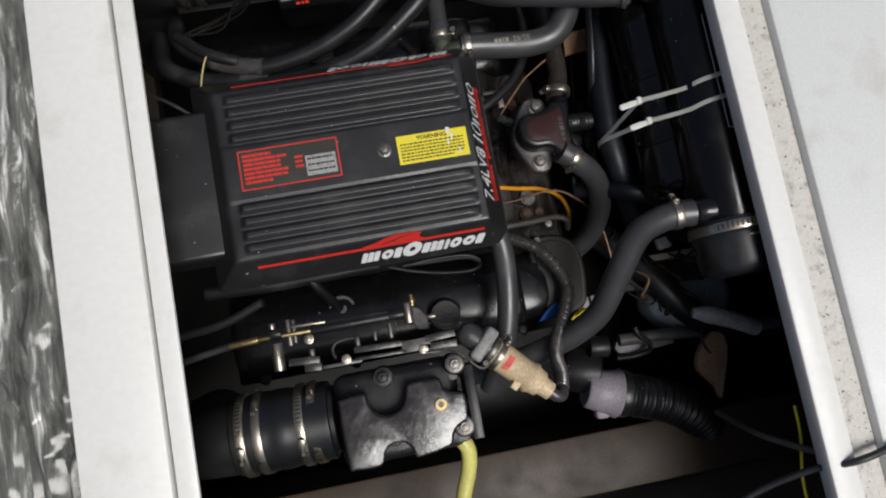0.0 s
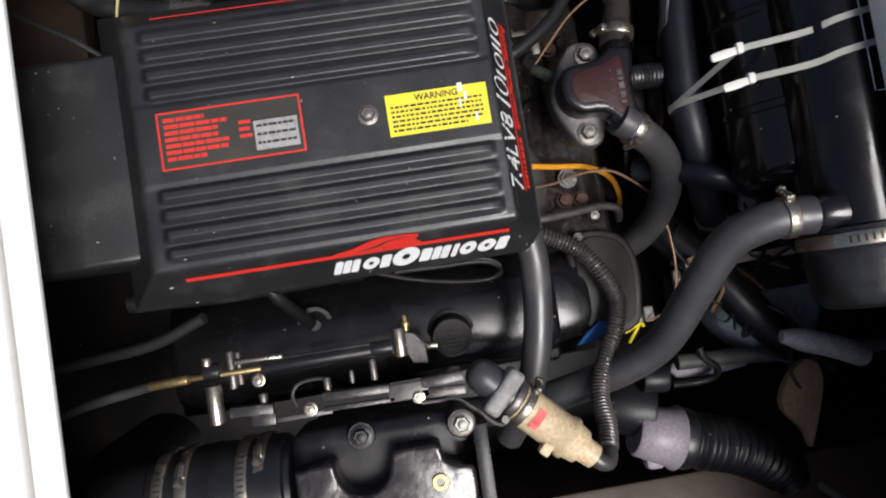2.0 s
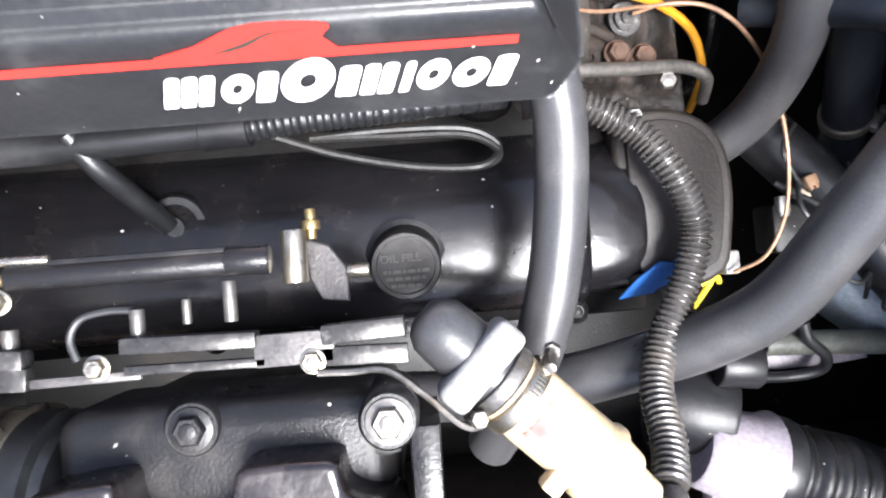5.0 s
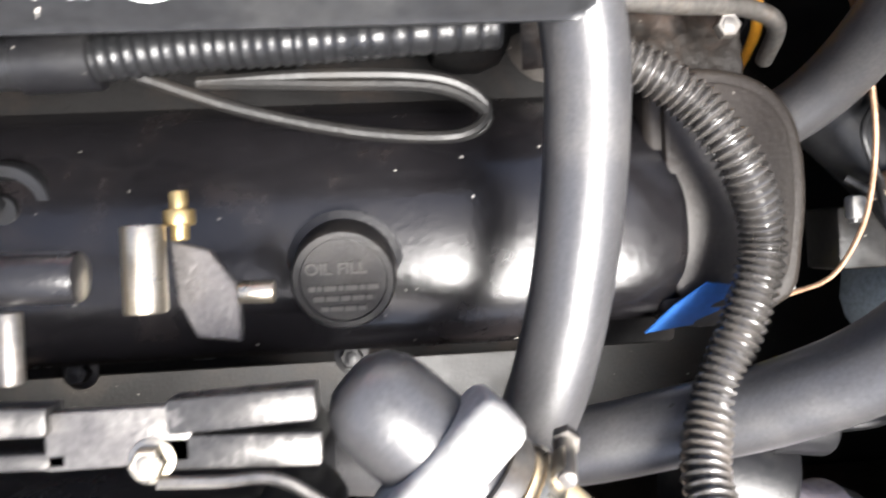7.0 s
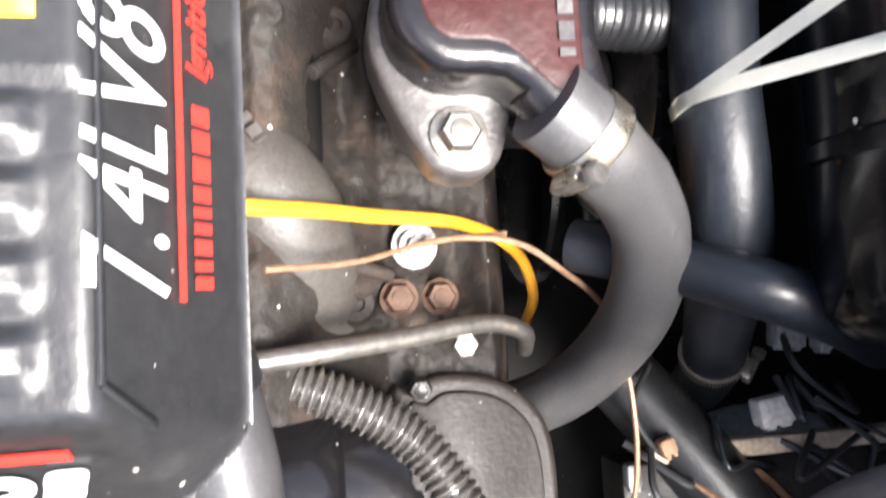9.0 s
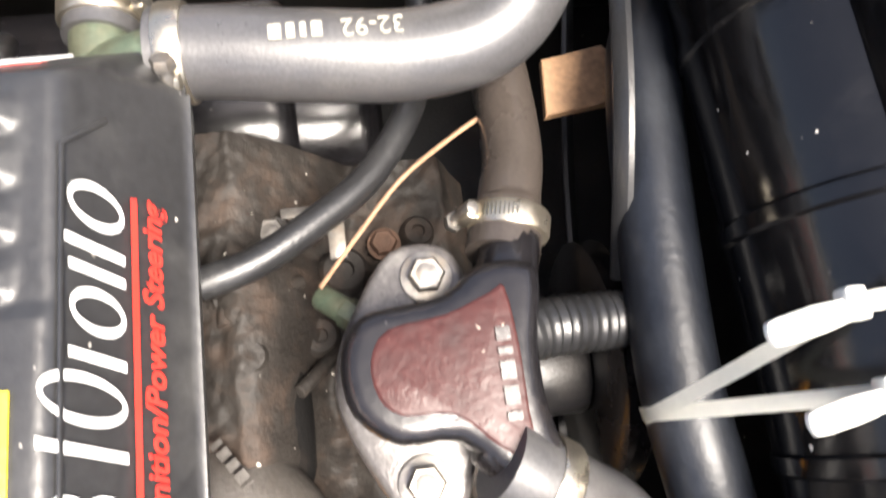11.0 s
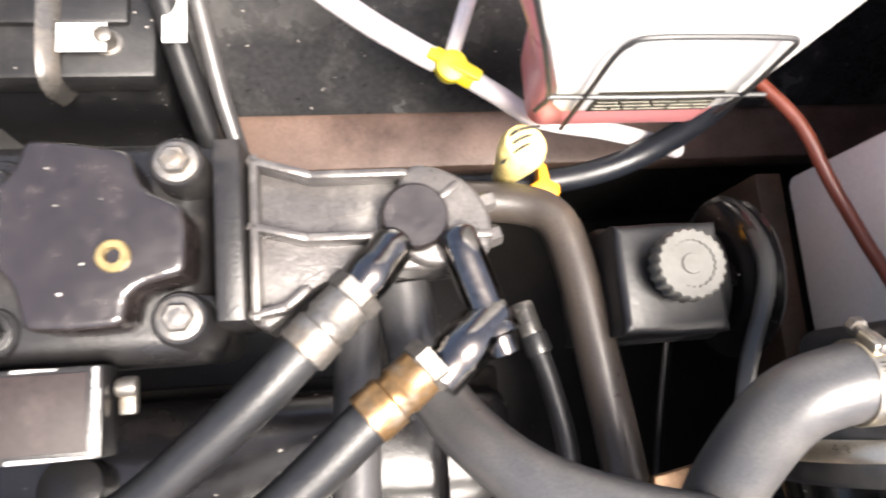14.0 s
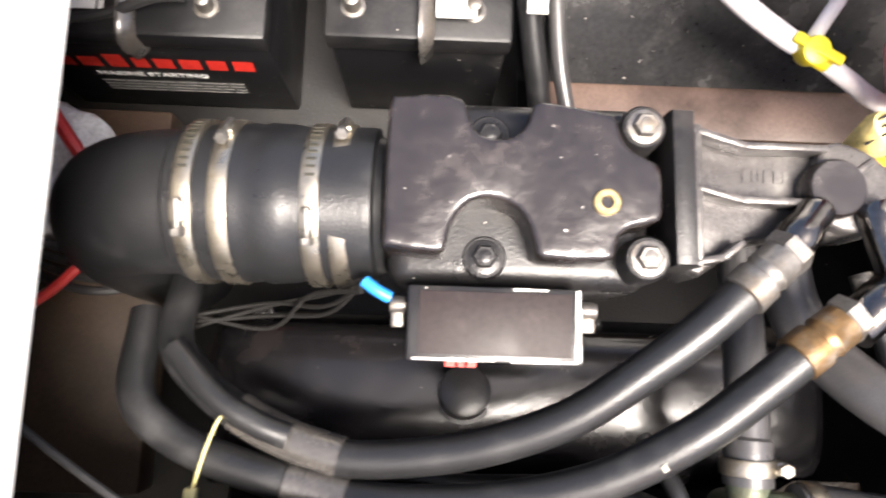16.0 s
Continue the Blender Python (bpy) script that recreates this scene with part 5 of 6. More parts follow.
sd = ax.cross(Vector((0, 0, 1))).normalized()
m = Matrix((sd, ax, sd.cross(ax))).transposed().to_4x4()
m.translation = A + ax * 0.047
box(bm, (0, 0, 0.012), (0.062, 0.022, 0.032), 0.006, m, 3)
part("clip", bm, PLASTICGREY, se, "grey plastic clip")
bm = bmesh.new()
lathe(bm, A + ax * 0.072, ax, [(0, 0.020), (0, 0.0245), (0.02, 0.0255), (0.07, 0.0255), (0.073, 0.028), (0.078, 0.028), (0.081, 0.0245), (0.096, 0.0225), (0.099, 0.017), (0.118, 0.0155), (0.119, 0.010)], 32)
part("body", bm, CREAM, se)
clamp(se, A + ax * 0.080, ax, 0.0262, (0.75, 0.55, 0.35), 0.010)
clamp(se, A + ax * 0.066, ax, 0.0240, (-0.6, -0.7, 0.2), 0.009, DULLSTEEL)
bm = bmesh.new()
m2 = m.copy()
m2.translation = A + ax * 0.098
for k in range(5):
    a = radians(60 + k * 12)
    box(bm, (0.0258 * math.cos(a), 0, 0.0258 * math.sin(a)), (0.0056, 0.011, 0.0008), 0, m2 @ Matrix.Identity(4))
part("red_mark", bm, RED, se)
bm = bmesh.new()
box(bm, (0.026, 0.032, 0.012), (0.016, 0.014, 0.014), 0.003, m2)
part("lug", bm, CREAM, se)
bm = bmesh.new()
sweep(bm, [B - ax * 0.014, B + ax * 0.003, B + Vector((0.012, -0.005, -0.006)), B + Vector((0.019, 0.001, -0.018))], 0.0105, 16, 8)
part("elbow", bm, CASTGREY, se, "short dull metal elbow")
hose("split_loom", [(0.185, -0.150, 0.515), (0.229, -0.168, 0.516), (0.264, -0.192, 0.517), (0.288, -0.229, 0.522), (0.304, -0.271, 0.512), (0.291, -0.312, 0.515), (0.267, -0.352, 0.525), (0.249, -0.389, 0.545), (0.244, -0.423, 0.577), (0.234, -0.447, 0.604)], corrugated(0.0054, 0.0102, 0.0134), LOOM, "black corrugated split loom curving down to the valve", seg=20, per=72)
wire("copper_wire", [(0.277, -0.080, 0.484), (0.300, -0.078, 0.497), (0.332, -0.083, 0.502), (0.358, -0.100, 0.502), (0.396, -0.123, 0.468), (0.416, -0.162, 0.452), (0.423, -0.201, 0.446), (0.427, -0.240, 0.434), (0.424, -0.272, 0.423), (0.410, -0.302, 0.410), (0.385, -0.315, 0.395)], 0.0019, COPPER, "bare brown copper wire looping past the hoses")
wire("copper_wire", [(0.19, -0.096, 0.56), (0.235, -0.092, 0.53), (0.28, -0.08, 0.50), (0.33, -0.075, 0.485)], 0.0016, COPPER, "thin tan wire from under the cover")
wire("copper_wire", [(0.237, 0.075, 0.548), (0.262, 0.102, 0.556), (0.29, 0.13, 0.565), (0.32, 0.15, 0.57), (0.345, 0.165, 0.57)], 0.0014, COPPER, "rusty thin wire from the temperature sender")
bm = bmesh.new()
lathe(bm, (0.274, -0.079, 0.467), (0.1, -0.1, 1), [(0, 0.015), (0.003, 0.015), (0.003, 0.011), (0.008, 0.011), (0.008, 0.006), (0.012, 0.006)], 20)
solo("ring_terminal", bm, WORNSTEEL, "steel ring terminal bolted on the block", "terminal")
wire("dipstick_tube", [(0.170, -0.065, 0.572), (0.188, -0.066, 0.562), (0.215, -0.065, 0.540), (0.244, -0.065, 0.513), (0.308, -0.066, 0.463), (0.352, -0.083, 0.427), (0.374, -0.113, 0.388), (0.378, -0.14, 0.34)], 0.0042, ORANGE, "yellow orange plastic dipstick tube", "tube", "")
t = thing("wire_connector", (0.381, -0.305, 0.37), "dull white two-way wire connector", "connector")
for dx in (-0.012, 0.008):
    bm = bmesh.new()
    box(bm, (0.381 + dx, -0.305, 0.379), (0.016, 0.024, 0.018), 0.003)
    part("shell", bm, PLASTICGREY, t)
for k, (p, q) in enumerate((((0.34, -0.335, 0.36), (0.40, -0.30, 0.34)), ((0.36, -0.35, 0.35), (0.38, -0.30, 0.37)), ((0.35, -0.33, 0.37), (0.385, -0.325, 0.36)))):
    wire("yellow_wire", [p, tuple((a + b) / 2 + 0.008 for a, b in zip(p, q)), q], 0.003, YPLAST, "bright yellow wire end among the wiring")

# harness and looped wires under the cover edge
hn = thing("harness", (-0.1, -0.168, 0.545), "taped black wiring harness under the cover edge", "harness")
bm = bmesh.new()
sweep(bm, [(-0.36, -0.165, 0.53), (-0.25, -0.172, 0.545), (-0.14, -0.172, 0.555), (-0.07, -0.170, 0.558)], 0.0125, 14, 10)
part("harness_core", bm, RUBBER_DK, hn)
bm = bmesh.new()
sweep(bm, [(-0.05, -0.170, 0.559), (0.0, -0.166, 0.56), (0.06, -0.164, 0.56), (0.15, -0.158, 0.555)], corrugated(0.006, 0.0105, 0.0118), 14, 40)
part("ribbed_sleeve", bm, RUBBER_DK, hn)
bm = bmesh.new()
lathe(bm, (-0.078, -0.170, 0.557), (1, 0.02, 0.02), [(0, 0.0135), (0.001, 0.0150), (0.035, 0.0150), (0.036, 0.0135)], 20)
part("joint_sleeve", bm, BATTERY, hn, "shiny black joint sleeve")
for k in range(2):
    d = 0.005 * k
    wire("looped_wire", [(-0.03, -0.175, 0.545 + d), (0.02, -0.192, 0.535 + d), (0.08, -0.205, 0.53 + d), (0.13, -0.208, 0.53 + d), (0.145, -0.198 + d, 0.532), (0.12, -0.184 + d, 0.538), (0.06, -0.182 + d, 0.545), (0.0, -0.18, 0.548)], 0.0032, BILGE, "thin black wire looped over the valve cover")
# ---- throttle linkage ----
lk = thing("throttle_linkage", (-0.12, -0.30, 0.60), "black and bright steel throttle linkage with cable", "linkage")
K = lambda u, v, z=0.65: Vector((0.000503 * u - 0.323, -0.325 - (v - 690) * 0.00049 - (u - 170) * 0.00005, z))


def lrod(name, a, b, r, material, label="", bevel=0.001):
    bm = bmesh.new()
    rod(bm, a, b, r, bevel, 16)
    return part(name, bm, material, lk, label)


def lbar(name, a, b, w, h, material, label=""):
    bm = bmesh.new()
    d = b - a
    box(bm, (0, 0, 0), (d.length, w, h), 0.0012, Matrix.Translation((a + b) / 2) @ Matrix.Rotation(math.atan2(d.y, d.x), 4, "Z"))
    return part(name, bm, material, lk, label)


lrod("barrel", K(185, 600, 0.655), K(185, 692, 0.655), 0.0095, STEEL, "bright turned steel barrel")
lrod("swivel", K(168, 568, 0.652), K(205, 566, 0.652), 0.010, CASTBLACK)
lrod("barrel_nut", K(180, 552, 0.660), K(181, 532, 0.660), 0.0055, STEEL)
lrod("cable_fitting", K(30, 595, 0.64), K(128, 582, 0.648), 0.0058, BRASS, "tarnished brass cable end")
lrod("cable_rod", K(128, 582, 0.648), K(305, 566, 0.650), 0.0036, BRASS)
lrod("thin_rod", K(240, 548, 0.652), K(352, 540, 0.652), 0.003, STEEL)
lrod("sleeve", K(300, 566, 0.650), K(565, 540, 0.650), 0.0078, CASTBLACK, "dark grey cable sleeve")
lbar("flat_guard", K(300, 552, 0.652), K(610, 522, 0.652), 0.007, 0.003, CASTBLACK)
lrod("clevis", K(560, 538, 0.650), K(612, 534, 0.650), 0.009, CASTBLACK)
lrod("barrel", K(628, 494, 0.612), K(628, 566, 0.612), 0.0085, STEEL, "bright turned steel barrel")
lrod("pivot_bolt", K(648, 505, 0.597), K(648, 462, 0.597), 0.0038, BRASS)
lrod("pivot_nut", K(648, 492, 0.597), K(648, 478, 0.597), 0.0066, BRASS)
bm = bmesh.new()
prism(bm, [tuple(K(u, v)[:2]) for u, v in ((635, 505), (668, 512), (692, 545), (692, 592), (655, 590), (640, 560))], 0.585, 0.592, 0.001, 1)
part("lever", bm, CASTGREY, lk, "grey stamped lever")
lrod("lever_bolt", K(692, 548, 0.592), K(722, 546, 0.592), 0.005, STEEL)
lbar("bracket_bar", K(215, 668), K(315, 664), 0.012, 0.012, WORNSTEEL)
lbar("bracket_step", K(262, 690), K(318, 688), 0.014, 0.010, WORNSTEEL)
lbar("bracket_strap", K(318, 694), K(450, 680), 0.006, 0.004, CASTGREY)
lbar("bracket_bar", K(430, 645), K(590, 634), 0.010, 0.014, WORNSTEEL)
lbar("bracket_step", K(430, 676), K(600, 662), 0.006, 0.006, WORNSTEEL)
lbar("bracket_plate", K(585, 650), K(682, 640), 0.020, 0.006, CASTGREY)
lbar("bracket_bar", K(668, 628), K(768, 614), 0.012, 0.014, WORNSTEEL)
lbar("bracket_foot", K(660, 655), K(770, 648), 0.012, 0.006, WORNSTEEL)
for u, v0, v1, r in ((445, 600, 640, 0.0045), (505, 586, 618, 0.0028), (558, 562, 614, 0.0042), (292, 628, 655, 0.005), (228, 522, 612, 0.0048), (246, 524, 604, 0.0036)):
    lrod("stud", K(u, v1, 0.645), K(u, v0, 0.645), r, DULLSTEEL)
for u, v in ((290, 594), (400, 672), (655, 660)):
    bolt(lk, K(u, v, 0.652), r=0.0062, h=0.006, washer=0.008, material=STEEL)
bm = bmesh.new()
sweep(bm, [K(660, 674, 0.655), K(700, 672, 0.655), K(742, 670, 0.655), K(785, 700, 0.652), K(826, 738, 0.648), K(850, 742, 0.645), K(874, 722, 0.64)], 0.0022, 8, 6)
part("wire_clip", bm, DULLSTEEL, lk)
bm = bmesh.new()
sweep(bm, [K(365, 668, 0.64), K(358, 640, 0.64), K(372, 615, 0.64), K(405, 604, 0.64), K(440, 602, 0.64)], 0.0025, 8, 6)
part("vacuum_line", bm, BLACKWIRE, lk)
wire("throttle_cable", [(-0.62, -0.33, 0.50), (-0.50, -0.31, 0.56), (-0.40, -0.285, 0.615), tuple(K(32, 595, 0.64))], 0.0062, BLACKWIRE, "black throttle cable running aft", "cable", "", 12)
wire("throttle_cable", [(-0.60, -0.25, 0.45), (-0.45, -0.235, 0.50), (-0.34, -0.225, 0.53), (-0.26, -0.20, 0.55)], 0.008, BLACKWIRE, "black cable beside the valve cover", "cable", "", 12)

# ---- far side: power steering cooler fittings, module, hoses ----
fit1 = thing("steering_fitting", (0.15, 0.385, 0.64), "polished black elbow fitting with zinc hose nuts", "fitting", "hydraulic fittings")


def nut(parent, a, b, material, label):
    d = b - a
    bm = bmesh.new()
    lathe(bm, a, d, [(0, 0.0165), (d.length * 0.36, 0.017), (d.length * 0.38, 0.0175), (d.length * 0.46, 0.0155), (d.length * 0.54, 0.0155), (d.length * 0.58, 0.018), (d.length * 0.98, 0.018), (d.length, 0.0165)], 24)
    part("ferrule", bm, material, parent, label)
    bm = bmesh.new()
    hexa(bm, a - d.normalized() * 0.012, d, 0.0185, 0.013)
    part("hex_nut", bm, DULLSTEEL, parent)


bm = bmesh.new()
lathe(bm, (0.176, 0.420, 0.667), (-0.64, -0.76, 0.15), [(-0.006, 0.010), (-0.002, 0.0135), (0.004, 0.0148), (0.018, 0.0148), (0.020, 0.0158), (0.034, 0.0158), (0.036, 0.0148), (0.050, 0.0148), (0.053, 0.012)], 28)
part("elbow_tube", bm, POLISHED, fit1)
nut(fit1, Vector((0.143, 0.381, 0.676)), Vector((0.112, 0.351, 0.676)), DULLSTEEL, "dull zinc ferrule")
fit2 = thing("steering_fitting", (0.21, 0.36, 0.63), "polished black fitting with a yellow zinc hose ferrule", "fitting", "hydraulic fittings")
bm = bmesh.new()
lathe(bm, (0.216, 0.425, 0.672), (0.32, -0.95, -0.05), [(-0.002, 0.010), (0.002, 0.0135), (0.020, 0.0140), (0.050, 0.0138), (0.066, 0.0148), (0.070, 0.0165), (0.074, 0.0165), (0.076, 0.0125), (0.083, 0.0105), (0.088, 0.0105), (0.089, 0.006)], 24)
lathe(bm, (0.236, 0.366, 0.668), (-0.72, -0.69, 0.02), [(-0.012, 0.012), (-0.006, 0.0165), (0.016, 0.0172), (0.018, 0.0182), (0.036, 0.0182), (0.038, 0.0168), (0.054, 0.0165)], 24)
part("tee_body", bm, POLISHED, fit2)
nut(fit2, Vector((0.187, 0.334, 0.674)), Vector((0.151, 0.306, 0.674)), GOLD, "yellow zinc ferrule")
hose("steering_hose", [(0.118, 0.357, 0.676), (0.085, 0.326, 0.670), (0.049, 0.297, 0.66), (0.0, 0.261, 0.645), (-0.05, 0.238, 0.63), (-0.11, 0.222, 0.615), (-0.19, 0.216, 0.60), (-0.25, 0.236, 0.59), (-0.30, 0.265, 0.585), (-0.335, 0.305, 0.575), (-0.345, 0.36, 0.53)], 0.0152, RUBBER_DK, "thick black hydraulic hose looping along the valve cover")
hose("steering_hose", [(0.157, 0.310, 0.675), (0.12, 0.278, 0.668), (0.085, 0.25, 0.66), (0.030, 0.216, 0.642), (-0.03, 0.195, 0.625), (-0.10, 0.184, 0.61), (-0.18, 0.184, 0.60), (-0.26, 0.202, 0.592), (-0.325, 0.225, 0.585), (-0.365, 0.26, 0.575), (-0.375, 0.33, 0.54)], 0.0158, RUBBER_DK, "thick black hydraulic hose with worn print")
bm = bmesh.new()
sweep(bm, [(-0.185, 0.2162, 0.601), (-0.22, 0.225, 0.5955), (-0.25, 0.236, 0.59), (-0.275, 0.249, 0.5875)], 0.0168, 22, 8)
part("shrink_sleeve", bm, LOOM, bpy.data.objects["steering_hose"], "scuffed shiny black sleeve")
bm = bmesh.new()
lathe(bm, (-0.18, 0.184, 0.60), (-1, 0.2, -0.05), [(0, 0.0158), (0.001, 0.0172), (0.05, 0.0172), (0.051, 0.0158)], 24)
part("shrink_sleeve", bm, LOOM, bpy.data.objects["steering_hose.001"], "shiny black sleeve")
bm = bmesh.new()
bars(bm, Matrix.Translation((0.055, 0.224, 0.6655)) @ Matrix.Rotation(radians(37), 4, "Z") @ Matrix.Rotation(radians(20), 4, "X"), 0.0, 0.085, 0, 0.006, rng, 0.55, 0.008)
part("worn_print", bm, FADED, bpy.data.objects["steering_hose.001"])
t = thing("hose_tie", (-0.29, 0.215, 0.58), "yellowed nylon cable tie round the hydraulic hoses", "cable tie")
bm = bmesh.new()
sweep(bm, [(-0.262, 0.252, 0.598), (-0.272, 0.256, 0.606), (-0.282, 0.246, 0.612), (-0.292, 0.222, 0.610), (-0.300, 0.198, 0.603), (-0.305, 0.186, 0.595)], 0.0028, 10, 8, 0.5)
part("strap", bm, TIEYEL, t)
bm = bmesh.new()
box(bm, (-0.306, 0.183, 0.595), (0.010, 0.011, 0.010), 0.002)
part("head", bm, TIEYEL, t)
hose("hose_end", [(-0.33, 0.30, 0.595), (-0.29, 0.262, 0.605), (-0.255, 0.242, 0.608), (-0.228, 0.232, 0.606)], 0.0105, RUBBER_DK, "cut black hose end tied to the hydraulic hoses")

mod = thing("ignition_module", (-0.07, 0.325, 0.63), "brown-black ignition module with chipped silver edges", "module")
bm = bmesh.new()
box(bm, (-0.0695, 0.3245, 0.660), (0.129, 0.055, 0.030), 0.002)
part("case", bm, CASTBLACK, mod)
bm = bmesh.new()
box(bm, (-0.0695, 0.3250, 0.6755), (0.112, 0.046, 0.0012), 0.0004)
part("face", bm, BROWNLABEL, mod, "brown-black face plate")
bm = bmesh.new()
for c, s in (((-0.0695, 0.3505), (0.128, 0.0022)), ((-0.0085, 0.325), (0.0045, 0.052)), ((-0.132, 0.325), (0.0022, 0.052)), ((-0.0695, 0.2985), (0.12, 0.0026))):
    n = max(1, int(max(s) / 0.012))
    for k in range(n):
        if rng.random() < (0.85 if c[1] < 0.3 or c[0] > -0.02 else 0.3):
            f = (k + 0.5) / n - 0.5
            lo = s[0] > s[1]
            box(bm, (c[0] + (s[0] * f if lo else rng.uniform(-0.0004, 0.0004)), c[1] + (0 if lo else s[1] * f), 0.6752), (s[0] / n * 0.98 if lo else s[0] * rng.uniform(0.5, 1), s[1] * rng.uniform(0.5, 1) if lo else s[1] / n * 0.98, 0.0014), 0)
part("worn_edge", bm, SILVER, mod, "bare silver chipped edge")
bm = bmesh.new()
bars(bm, Matrix.Translation((0, 0, 0.6655)), -0.105, -0.082, 0.2955, 0.005, rng, 0.7, 0.007)
part("red_print", bm, RED, mod)
for x in (-0.142, 0.003):
    bm = bmesh.new()
    rod(bm, (x - 0.006, 0.338, 0.655), (x + 0.006, 0.338, 0.655), 0.006, 0.001, 12)
    box(bm, (x, 0.333, 0.65), (0.01, 0.024, 0.01), 0.002)
    part("terminal", bm, DULLSTEEL, mod)
bm = bmesh.new()
sweep(bm, [(-0.148, 0.343, 0.657), (-0.158, 0.348, 0.659), (-0.168, 0.355, 0.658)], 0.0048, 10, 4)
part("blue_crimp", bm, BLUEWIRE, mod, "blue crimp terminal")
for k in range(4):
    wire("dark_wire", [(-0.17, 0.356 - 0.003 * k, 0.655), (-0.20 - 0.02 * rng.random(), 0.350 - 0.02 * rng.random(), 0.60), (-0.26, 0.345 - 0.04 * rng.random(), 0.56), (-0.34, 0.34 - 0.03 * rng.random(), 0.54)], 0.002, BILGE, "thin black wire under the exhaust coupling")
hose("spark_lead", [(-0.20, 0.20, 0.53), (-0.10, 0.19, 0.55), (0.02, 0.19, 0.55), (0.085, 0.175, 0.565), (0.105, 0.15, 0.58), (0.11, 0.11, 0.59)], 0.0085, RUBBER_DK, "black lead bending under the cover")
hose("spark_lead", [(0.10, 0.13, 0.60), (0.095, 0.165, 0.61), (0.085, 0.20, 0.605), (0.07, 0.235, 0.57)], 0.0075, RUBBER_DK, "black lead bending over the valve cover")

# power steering pump with its reservoir
ps = thing("steering_pump", (0.395, 0.39, 0.50), "black power steering pump reservoir with a grey knurled cap", "pump")
bm = bmesh.new()
prism(bm, smooth_outline([(0.358, 0.352), (0.43, 0.350), (0.438, 0.36), (0.438, 0.43), (0.43, 0.438), (0.36, 0.438), (0.352, 0.43), (0.352, 0.36)], 2), 0.46, 0.612, 0.008, 3)
part("reservoir", bm, BATTERY, ps)
bm = bmesh.new()
lathe(bm, (0.398, 0.400, 0.610), (0, 0, 1), [(0, 0.019), (0.012, 0.019), (0.012, 0.0262), (0.014, 0.0272), (0.028, 0.0272), (0.031, 0.0255), (0.031, 0.018), (0.0295, 0.0175), (0.0295, 0.008), (0.031, 0.0075)], 132, 0.035, 22)
part("cap", bm, CAPGREY, ps, "light grey knurled screw cap")
bm = bmesh.new()
rod(bm, (0.36, 0.40, 0.53), (0.465, 0.40, 0.53), 0.052, 0.006, 36)
part("pump_body", bm, BATTERY, ps)

# coolant bottle in its wire bracket
jug = thing("coolant_bottle", (0.39, 0.585, 0.53), "milky white plastic bottle with pink coolant in a wire bracket", "bottle")
bm = bmesh.new()
rings = []
for z, x0, x1, y0, y1 in ((0.553, 0.322, 0.446, 0.552, 0.60), (0.556, 0.312, 0.456, 0.545, 0.608), (0.566, 0.304, 0.464, 0.541, 0.614), (0.605, 0.299, 0.470, 0.541, 0.616), (0.648, 0.294, 0.473, 0.541, 0.616), (0.715, 0.268, 0.473, 0.541, 0.616), (0.80, 0.232, 0.473, 0.541, 0.616), (0.90, 0.198, 0.473, 0.541, 0.616)):
    q = 0.014
    rings.append([bm.verts.new((x, y, z)) for cx, cy, a0 in ((x1 - q, y1 - q, 0), (x0 + q, y1 - q, 90), (x0 + q, y0 + q, 180), (x1 - q, y0 + q, 270)) for x, y in [(cx + q * math.cos(radians(a0 + k * 22.5)), cy + q * math.sin(radians(a0 + k * 22.5))) for k in range(5)]])
for a, b in zip(rings, rings[1:]):
    for k in range(len(a)):
        bm.faces.new((a[k], a[(k + 1) % len(a)], b[(k + 1) % len(a)], b[k]))
bm.faces.new(rings[0]), bm.faces.new(rings[-1])
part("bottle", bm, PINK, jug, "pink coolant showing through the wall")
bm = bmesh.new()
prism(bm, [(0.322, 0.604), (0.448, 0.604), (0.460, 0.612), (0.466, 0.63), (0.468, 0.66), (0.468, 0.895), (0.214, 0.895), (0.244, 0.80), (0.279, 0.72), (0.306, 0.648), (0.310, 0.62)], 0, 0.006, 0.003, 2, Matrix.Translation((0, 0.5425, 0)) @ Matrix.Rotation(math.pi / 2, 4, "X"))
part("front_wall", bm, JUG, jug, "milky white front wall")
bm = bmesh.new()
for pts in ([(0.299, 0.532, 0.645), (0.38, 0.531, 0.644), (0.478, 0.532, 0.643)], [(0.334, 0.537, 0.566), (0.329, 0.532, 0.62), (0.328, 0.531, 0.66), (0.326, 0.530, 0.71), (0.330, 0.530, 0.730), (0.342, 0.530, 0.738), (0.39, 0.530, 0.739), (0.435, 0.530, 0.737), (0.446, 0.530, 0.731), (0.449, 0.530, 0.715), (0.457, 0.531, 0.65), (0.459, 0.534, 0.60)], [(0.302, 0.540, 0.60), (0.300, 0.533, 0.645), (0.280, 0.532, 0.710), (0.264, 0.532, 0.755), (0.222, 0.534, 0.87)]):
    sweep(bm, pts, 0.0021, 8, 6)
part("wire_bracket", bm, BLACKWIRE, jug, "black wire bracket")
bm = bmesh.new()
box(bm, (0.394, 0.5361, 0.6245), (0.104, 0.0006, 0.036), 0)
plate = part("label_plate", bm, INK, jug, "black printed panel")
bm = bmesh.new()
for k in range(5):
    bars(bm, Matrix.Translation((0, 0.5355, 0.6115 + 0.0065 * k)) @ Matrix.Rotation(math.pi / 2, 4, "X"), 0.346, 0.444, 0, 0.0012, rng, 0.85, 0.02)
part("print", bm, FADED, plate, "pale printed lines")
